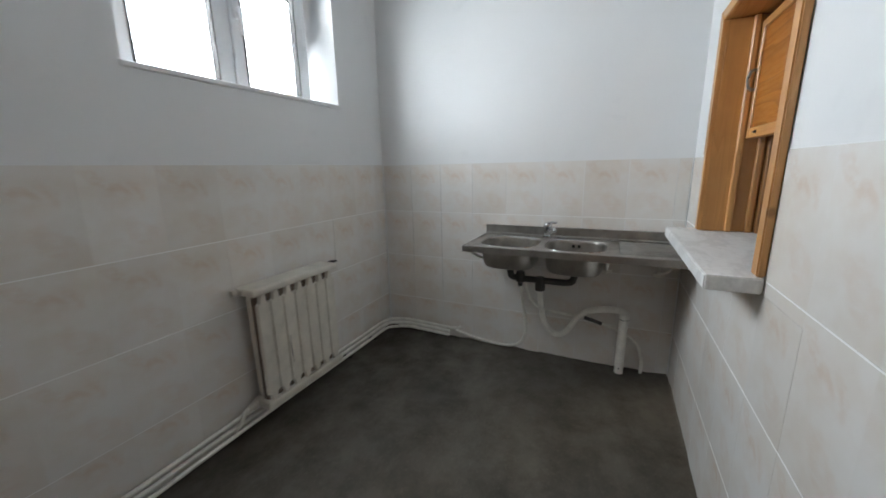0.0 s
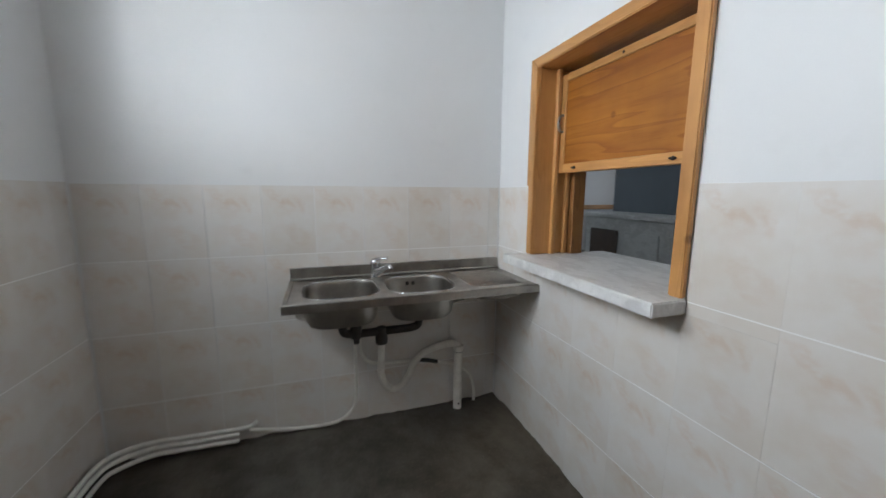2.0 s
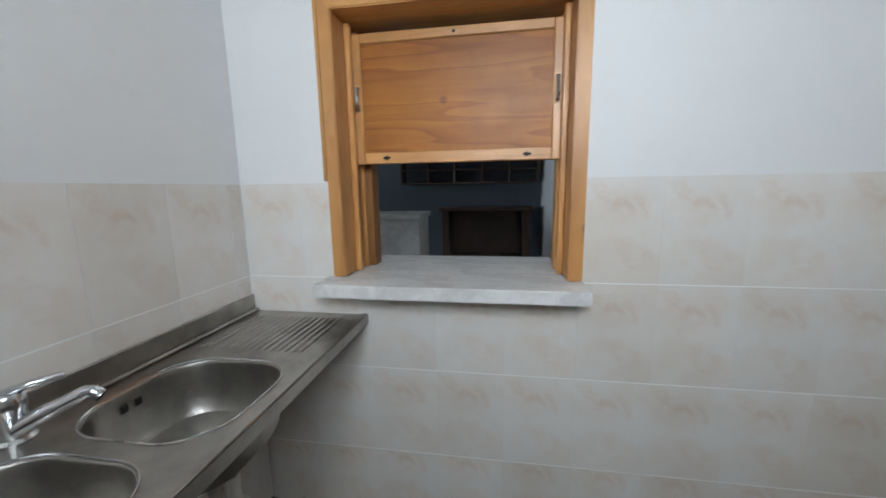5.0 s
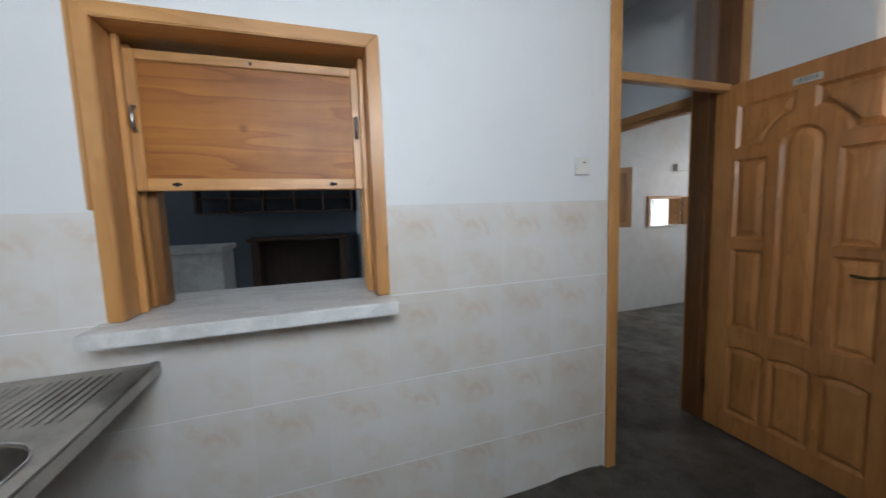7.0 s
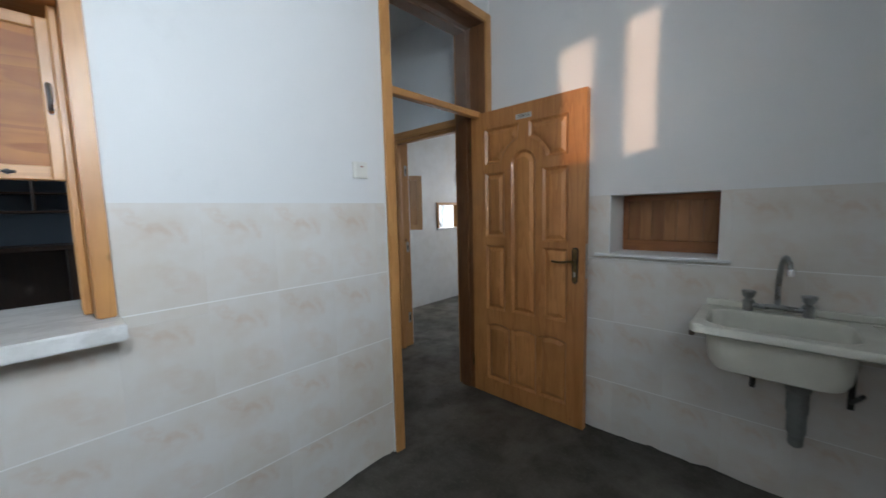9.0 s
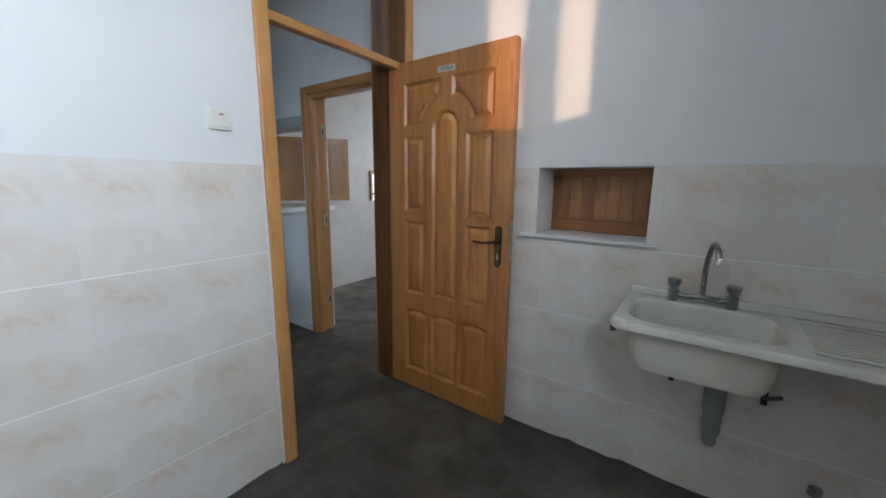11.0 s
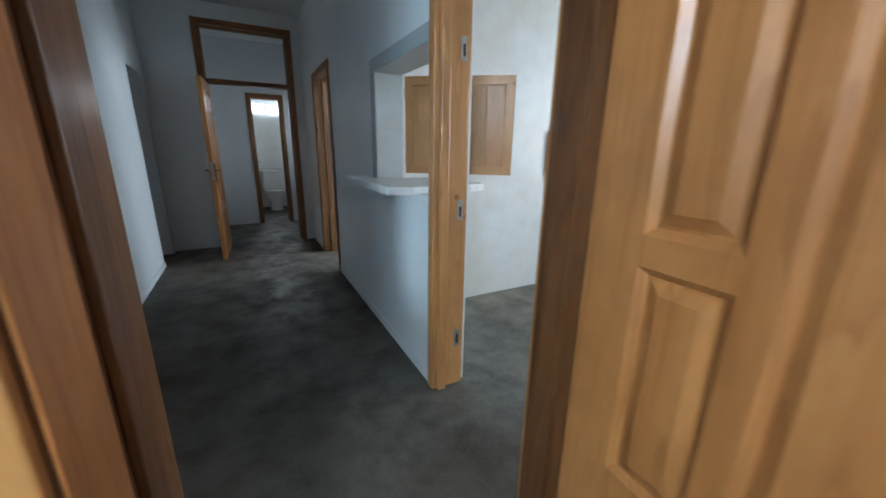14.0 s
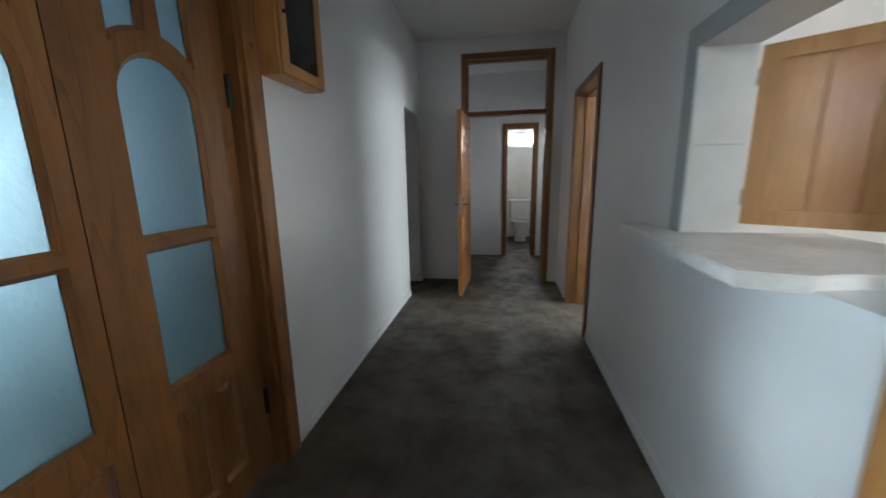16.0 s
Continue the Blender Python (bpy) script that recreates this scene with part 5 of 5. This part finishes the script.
# ---- corridor things ----
random.seed(11)
bm = bmesh.new()
for k in range(60):
    x, y = random.gauss(0.10, 0.10), random.gauss(-2.95, 0.12)
    if not (-0.25 < x < 0.45 and -3.12 < y < -2.5):
        continue
    r = random.uniform(0.002, 0.008)
    bmesh.ops.create_icosphere(bm, subdivisions=1, radius=r, matrix=Matrix.Translation((x, y, r * 0.28)) @ Matrix.Rotation(random.uniform(0, 6.28), 4, "Z") @ Matrix.Diagonal((1.5, 1.0, 0.45, 1.0)))
for k in range(26):
    x, y = random.uniform(-1.9, -0.1), random.uniform(-2.3, -0.06)
    r = random.uniform(0.003, 0.008)
    bmesh.ops.create_icosphere(bm, subdivisions=1, radius=r, matrix=Matrix.Translation((x, y, r * 0.3)) @ Matrix.Diagonal((1.3, 1.0, 0.5, 1.0)))
for v in bm.verts:
    v.co.z = max(v.co.z, 0.0002)
tagged(mesh_ob("plaster_crumbs", bm, CONC), "scattered grey mortar crumbs on the floor", "debris", kind="stuff")
tagged(boxes("baseboard", [(1.206, 1.359, -3.3398, -3.330, 0, 0.068), (1.359, 3.365, -3.3398, -3.330, 0, 0.070), (4.275, 4.99, -3.3398, -3.330, 0, 0.068)], CORR_PAINT, bevel=0.003), "low pale plaster skirting", kind="structure")
tagged(boxes("baseboard_north", [(1.957, 4.30, -1.681, -1.6702, 0, 0.06), (4.862, 4.99, -1.681, -1.6702, 0, 0.06)], CORR_PAINT, bevel=0.003), "low pale plaster skirting", kind="structure")
bm = bmesh.new()
plan = [(2.34, -3.336), (2.33, -3.200), (1.43, -3.196), (1.385, -3.326), (1.405, -3.40), (1.41, -3.45), (1.41, -3.534), (1.41, -3.70), (1.47, -3.83), (2.03, -3.83), (2.03, -3.336)][::-1]
a, c = plate(bm, plan, [], 1.074), plate(bm, plan, [], 1.032, True)
bridge(bm, c[0], a[0])
bmesh.ops.recalc_face_normals(bm, faces=bm.faces)
bmesh.ops.bevel(bm, geom=[e for e in bm.edges if len(e.link_faces) == 2 and e.calc_face_angle(0) > 0.4], offset=0.004, segments=2, affect="EDGES")
tagged(mesh_ob("hatch_counter", bm, COUNTER, base=(1.8, -3.4, 1.05)), "white stone counter through the corridor hatch with cut corners", "counter")
# grey band round the hatch and white tiles on its reveal
bm = bmesh.new()
GREY_BAND = paint_mat("grey_band_paint", (0.42, 0.46, 0.48), (0.34, 0.38, 0.40), 0.5)
for r in ((2.036, 2.115, -3.3399, -3.336, 1.075, 1.815), (1.210, 2.036, -3.3399, -3.336, 1.737, 1.815)):
    add_box(bm, *r)
for z0, z1 in ((1.0745, 1.397), (1.400, 1.7345)):
    boxes("tile", [(2.026, 2.0345, -3.529, -3.341, z0, z1)], WTILE, wall_corridor_south, bevel=0.0015)
tagged(mesh_ob("trim_hatch", bm, GREY_BAND), "grey painted band round the corridor hatch", kind="structure")


def shutter(name, label, hinge, end, z0, z1, planks):
    """An open board shutter between two points of the plan."""
    a, e = Vector(hinge), Vector(end)
    w = (e - a).length
    d = (e - a).normalized()
    m = Matrix(((d.x, 0, d.y, a.x), (d.y, 0, -d.x, a.y), (0, 1, 0, z0), (0, 0, 0, 1)))
    b = (a.x, a.y, z0)
    ob = thing(name, label, "shutter", b)
    f, h = 0.055, z1 - z0
    panel = rect(f, w - f, f, h - f)
    fr = bmesh.new()
    t, lo = plate(fr, rect(0, w, 0, h), [panel], 0.012), plate(fr, rect(0, w, 0, h), [panel], -0.012, True)
    bridge(fr, lo[0], t[0]), bridge(fr, t[1], lo[1])
    place(fr, m)
    mesh_ob("frame", fr, PALE_WOOD, ob, b)
    for k in range(planks):
        u0, u1 = f + k * (w - 2 * f) / planks, f + (k + 1) * (w - 2 * f) / planks
        bm = bmesh.new()
        add_box(bm, u0 - 0.001, u1 - 0.006, f - 0.004, h - f + 0.004, -0.006 - 0.003 * (k % 2), 0.002 + 0.006 * (k % 2), 0.002)
        add_box(bm, u1 - 0.007, u1 + 0.0005, f - 0.004, h - f + 0.004, -0.007, -0.004)
        place(bm, m)
        mesh_ob("plank", bm, TAWNY_WOOD if k % 3 == 1 else PALE_WOOD, ob, b)
    for v in (0.1, h - 0.1):
        bm = bmesh.new()
        add_tube(bm, [(-0.004, v - 0.03, -0.012), (-0.004, v + 0.03, -0.012)], 0.006, 8)
        place(bm, m)
        mesh_ob("hinge", bm, ZINC, ob, b, smooth=True)
    return ob


shutter("hatch_shutter", "light pine board shutter swung open into the next room", (2.068, -3.566), (1.632, -4.154), 1.105, 1.735, 5)


def wall_cabinet():
    x0, x1, y0, y1, z0, z1 = 1.975, 2.335, -1.762, -1.672, 1.722, 2.24
    b = ((x0 + x1) / 2, -1.7, z0)
    ob = thing("wall_cabinet", "small brown wooden meter cabinet with dark glass on the wall", "cabinet", b)
    boxes("body", [(x0, x1, y0, y1, z0, z1)], WOOD_Z, ob, b, 0.003)
    f = 0.055
    boxes("door", [(x0 + 0.004, x0 + f, y0 - 0.016, y0 - 0.001, z0 + 0.004, z1 - 0.004), (x1 - f, x1 - 0.004, y0 - 0.016, y0 - 0.001, z0 + 0.004, z1 - 0.004), (x0 + f, x1 - f, y0 - 0.016, y0 - 0.001, z0 + 0.004, z0 + f), (x0 + f, x1 - f, y0 - 0.016, y0 - 0.001, z1 - f, z1 - 0.004)], WOOD_Z, ob, b, 0.003)
    boxes("door_glass", [(x0 + f - 0.003, x1 - f + 0.003, y0 - 0.008, y0 - 0.003, z0 + f - 0.003, z1 - f + 0.003)], plain_mat("dark_glass", (0.02, 0.022, 0.022), 0.1), ob, b)
    lathe("knob", [(0.006, 0.0), (0.009, -0.012), (0.0, -0.016)], (x0 + 0.03, y0 - 0.016, z0 + 0.24), IRON, ob, b, "y", 10)


wall_cabinet()

# ---- south room ----
pf = thing("serving_opening_frame", "light pine frame of a small serving opening", "window frame", (2.16, -5.24, 1.06))
pb = tuple(pf.location)
for row, mt in (((2.135, 2.30, -4.992, -4.955, 1.072, 1.445), WOOD_Z), ((2.135, 2.30, -5.52, -5.483, 1.072, 1.445), WOOD_Z), ((2.135, 2.30, -5.483, -4.992, 1.408, 1.445), WOOD_Y)):
    boxes("frame_bar", [row], mt, pf, pb, 0.004)
boxes("sill", [(2.125, 2.31, -5.53, -4.945, 1.052, 1.071)], COUNTER, pf, pb, 0.003)
shutter("opening_shutter", "small light pine shutter swung open", (2.128, -5.525), (1.93, -6.0), 1.07, 1.43, 4)
jb = tagged(boxes("junction_box", [(2.12, 2.162, -5.47, -5.40, 1.76, 1.85)], SWITCH, base=(2.14, -5.43, 1.8), bevel=0.005), "small grey-white junction box on the tiled wall", "junction box")
tagged(tube("cable", [(2.152, -5.47, 1.775), (2.152, -5.7, 1.772), (2.152, -6.2, 1.770), (2.152, -6.52, 1.77)], 0.006, PIPE, base=(2.15, -6.0, 1.77), sides=8), "thin white cable along the wall", "cable")
cr = thing("crate", "small stacked plastic crate on the floor", "crate", (1.95, -6.2, 0.0))
for k in range(4):
    boxes("slat", [(1.80, 2.12, -6.36, -6.05, 0.02 + k * 0.055, 0.055 + k * 0.055)], GREY_PIPE, cr, tuple(cr.location), 0.006)
for x, y in ((1.81, -6.35), (2.08, -6.35), (1.81, -6.09), (2.08, -6.09)):
    boxes("post", [(x, x + 0.03, y, y + 0.03, 0, 0.23)], GREY_PIPE, cr, tuple(cr.location), 0.003)
# tap beyond the opening
tk = thing("sink_tap", "chrome tap on a worktop seen through the opening", "tap", (3.05, -6.0, 0.9))
lathe("tap_body", [(0.025, 0.0), (0.022, 0.12), (0.012, 0.14), (0.0, 0.142)], (3.05, -6.0, 0.92), DULL_CHROME, tk, (3.05, -6.0, 0.9))
tube("tap_spout", [(3.05, -6.0, 1.03), (3.05, -5.97, 1.12), (3.03, -5.9, 1.14), (3.02, -5.84, 1.08)], 0.012, DULL_CHROME, tk, (3.05, -6.0, 0.9))
wt = thing("worktop", "white worktop on a plain base beyond the opening", "worktop", (3.4, -6.1, 0.0))
boxes("top", [(2.5, 4.4, -6.45, -5.75, 0.88, 0.92)], COUNTER, wt, (3.4, -6.1, 0.0), 0.004)
boxes("base_unit", [(2.55, 4.35, -6.44, -5.80, 0.0, 0.88)], PVC, wt, (3.4, -6.1, 0.0), 0.004)

# ---- toilet ----
to = thing("toilet", "white ceramic toilet with a cistern against the wall", "toilet", (7.95, -3.05, 0.0))
tb = tuple(to.location)
lathe("bowl", [(0.12, 0.0), (0.11, 0.06), (0.10, 0.18), (0.15, 0.30), (0.185, 0.38), (0.19, 0.40), (0.16, 0.402), (0.12, 0.30), (0.0, 0.22)], (7.90, -3.05, 0.0), CERAMIC, to, tb)
boxes("seat_cover", [(8.07, 8.10, -3.24, -2.86, 0.41, 0.80)], CERAMIC, to, tb, 0.012, 2)
boxes("cistern", [(8.16, 8.37, -3.27, -2.83, 0.42, 0.80)], CERAMIC, to, tb, 0.02, 2)
boxes("foot", [(7.95, 8.35, -3.15, -2.95, 0.0, 0.41)], CERAMIC, to, tb, 0.03, 2)

# ---- dining room ----
br_ = thing("bar_counter", "grey stone-clad bar counter with a stone top", "bar counter", (2.3, 0.65, 0.0))
bb = tuple(br_.location)
boxes("front", [(2.06, 2.50, -0.22, 1.66, 0.0, 1.05)], MARBLE, br_, bb, 0.005)
boxes("top", [(2.02, 2.54, -0.24, 1.70, 1.051, 1.10)], MARBLE, br_, bb, 0.008)
for y in (0.1, 0.62, 1.14):
    boxes("panel", [(2.045, 2.059, y, y + 0.42, 0.30, 0.92)], MARBLE if y != 1.14 else DARK_WOOD, br_, bb, 0.003)
sh = thing("wall_shelf", "dark wooden shelf with open compartments on the bar wall", "shelf", (3.15, -0.7, 1.38))
sb2 = tuple(sh.location)
boxes("board", [(3.06, 3.298, -1.40, 0.22, 1.38, 1.40), (3.06, 3.298, -1.40, 0.22, 1.70, 1.72), (3.06, 3.298, -1.40, 0.22, 1.54, 1.552)], DARK_WOOD, sh, sb2, 0.002)
for k in range(6):
    y = -1.40 + k * 0.32
    boxes("divider", [(3.06, 3.284, y, y + 0.02, 1.401, 1.539), (3.06, 3.284, y, y + 0.02, 1.553, 1.699)], DARK_WOOD, sh, sb2, 0.002)
hearth = thing("sideboard", "dark brown wooden cupboard with an open front", "sideboard", (3.1, -0.8, 0.0))
hb2 = tuple(hearth.location)
boxes("top", [(2.86, 3.298, -1.33, -0.27, 1.07, 1.11)], DARK_WOOD, hearth, hb2, 0.006)
for y in (-1.30, -0.38):
    boxes("side", [(2.90, 3.298, y, y + 0.08, 0, 1.069)], DARK_WOOD, hearth, hb2, 0.004)
boxes("back", [(3.27, 3.298, -1.219, -0.381, 0, 1.069)], DARK_WOOD, hearth, hb2)
boxes("shelf", [(2.91, 3.269, -1.219, -0.381, 0.50, 0.53)], DARK_WOOD, hearth, hb2, 0.003)
tagged(boxes("trim_rail", [(0.26, 5.99, 4.975, 4.9985, 0.95, 1.05)], WOOD_X, bevel=0.006), "light wooden rail along the dining room wall", kind="structure")
st = thing("strip_lamp", "switched-off white strip lamp on the dining room wall", "lamp", (3.9, 4.94, 1.95))
boxes("housing", [(3.6, 4.2, 4.92, 4.998, 1.98, 2.05)], PVC, st, (3.9, 4.94, 1.95), 0.008)
boxes("tube_cover", [(3.63, 4.17, 4.90, 4.921, 1.99, 2.04)], CERAMIC, st, (3.9, 4.94, 1.95), 0.008)


def cement_foot(name, start, way, out, length):
    """Uneven smear of floor cement left along the foot of a wall."""
    p, w, o = Vector(start), Vector(way), Vector(out)
    bm, rows, n = bmesh.new(), [], int(length / 0.035)
    height, reach = 0.012, 0.012
    for k in range(n + 1):
        height = min(0.020, max(0.003, height + random.uniform(-0.009, 0.009)))
        reach = min(0.026, max(0.005, reach + random.uniform(-0.006, 0.006)))
        at = p + w * (length * k / n)
        rows.append([bm.verts.new(at + o * a + Vector((0, 0, z))) for a, z in ((0.0006, 0.0), (0.0006, height), (0.0022, height * 0.93), (reach * 0.35, height * 0.32), (reach, 0.0012))])
    for a, c in zip(rows, rows[1:]):
        for i in range(4):
            bm.faces.new((a[i], c[i], c[i + 1], a[i + 1]))
    bmesh.ops.recalc_face_normals(bm, faces=bm.faces)
    return tagged(mesh_ob(name, bm, CONC, smooth=True), "ragged line of grey cement along the foot of the tiles", kind="structure")


random.seed(5)
cement_foot("trim_foot_north", (-2.07, 0, 0), (1, 0, 0), (0, -1, 0), 2.065)
cement_foot("trim_foot_east", (0, -0.005, 0), (0, -1, 0), (-1, 0, 0), 2.295)
cement_foot("trim_foot_west", (-2.077, -3.23, 0), (0, 1, 0), (1, 0, 0), 3.225)
cement_foot("trim_foot_south", (-0.005, -3.235, 0), (-1, 0, 0), (0, 1, 0), 2.065)


# ---- wall tiles ----
def tile_mesh(name, w, h, t=0.0075):
    """One glazed tile in its own coordinates: u across, v out of the wall, w up."""
    bm = bmesh.new()
    add_box(bm, 0, w, -t, 0, 0, h)
    bmesh.ops.bevel(bm, geom=[e for e in bm.edges if all(abs(v.co.y) < 1e-6 for v in e.verts)], offset=0.0004, segments=1, affect="EDGES")
    bm.normal_update()
    me = bpy.data.meshes.new(name)
    bm.to_mesh(me)
    bm.free()
    me.materials.append(TILE)
    return me


TW, TH, G, GV = 0.25, 0.355, 0.0040, 0.0003
tile_cache = {}


def lay_tiles(wall, origin, along, out, u_joint, u0, u1, top, holes, gap=GV):
    """Tiles on a wall from the top row down to the floor, cut at its ends and round its holes."""
    a, o = Vector(along), Vector(out)
    turn = Matrix((( a.x, o.x, 0, 0), (a.y, o.y, 0, 0), (0, 0, 1, 0), (0, 0, 0, 1)))
    pieces = []
    first = u_joint + math.floor((u0 - u_joint) / TW) * TW
    row = 0
    while top - row * TH > 0.002:
        z1 = top - row * TH - G / 2
        z0 = max(0.0, top - (row + 1) * TH + G / 2)
        u = first
        while u < u1 - 0.002:
            cells = [(max(u, u0) + gap / 2, min(u + TW, u1) - gap / 2, z0, z1)]
            for hu0, hu1, hz0, hz1 in holes:
                nxt = []
                for c0, c1, d0, d1 in cells:
                    if hu1 <= c0 or hu0 >= c1 or hz1 <= d0 or hz0 >= d1:
                        nxt.append((c0, c1, d0, d1))
                        continue
                    if hz0 > d0:
                        nxt.append((c0, c1, d0, hz0))
                    if hz1 < d1:
                        nxt.append((c0, c1, hz1, d1))
                    m0, m1 = max(d0, hz0), min(d1, hz1)
                    if hu0 > c0:
                        nxt.append((c0, hu0, m0, m1))
                    if hu1 < c1:
                        nxt.append((hu1, c1, m0, m1))
                cells = nxt
            pieces += [(c, u) for c in cells if c[1] - c[0] > 0.012 and c[3] - c[2] > 0.012]
            u += TW
        row += 1
    rows = [(top - k * TH, u0, u1) for k in range(1, row)]
    for z, s0, s1 in rows:
        spans = [(s0, s1)]
        for hu0, hu1, hz0, hz1 in holes:
            if hz0 < z < hz1:
                spans = [q for p0, p1 in spans for q in ((p0, min(p1, hu0)), (max(p0, hu1), p1)) if q[1] - q[0] > 0.01]
        for p0, p1 in spans:
            p, q = Vector(origin) + a * p0 - o * 0.0026, Vector(origin) + a * p1 + o * 0.0004
            boxes("grout_line", [(*sorted((p.x, q.x)), *sorted((p.y, q.y)), z - G / 2, z + G / 2)], GROUT, wall)
    for (c0, c1, d0, d1), u in pieces:
        key = (round(c1 - c0, 3), round(d1 - d0, 3))
        if key not in tile_cache:
            tile_cache[key] = tile_mesh("tile", *key)
        ob = new("tile", tile_cache[key])
        ob.parent = wall
        tilt = pose(0, 0, 0, random.uniform(-0.12, 0.12), 0, random.uniform(-0.12, 0.12))
        ob.matrix_basis = Matrix.Translation(Vector(origin) + a * c0 + Vector((0, 0, d0)) + o * random.uniform(-0.0003, 0.0003)) @ turn @ tilt
    return len(pieces)


lay_tiles(wall_east, (0, 0, 0), (0, -1, 0), (-1, 0, 0), 0.24, 0.004, 2.303, 1.360, [(0.362, 1.250, 0.966, 2.0)])
lay_tiles(wall_north, (0, 0, 0), (1, 0, 0), (0, -1, 0), -0.07, -2.073, -0.004, 1.360, [], 0.0030)
lay_tiles(wall_west, (-2.077, 0, 0), (0, 1, 0), (1, 0, 0), -0.12, -3.231, -0.004, 1.366, [])
lay_tiles(wall_south, (0, -3.235, 0), (-1, 0, 0), (0, 1, 0), 0.83, 0.004, 2.073, 1.378, [(0.795, 1.288, 1.040, 1.4)])
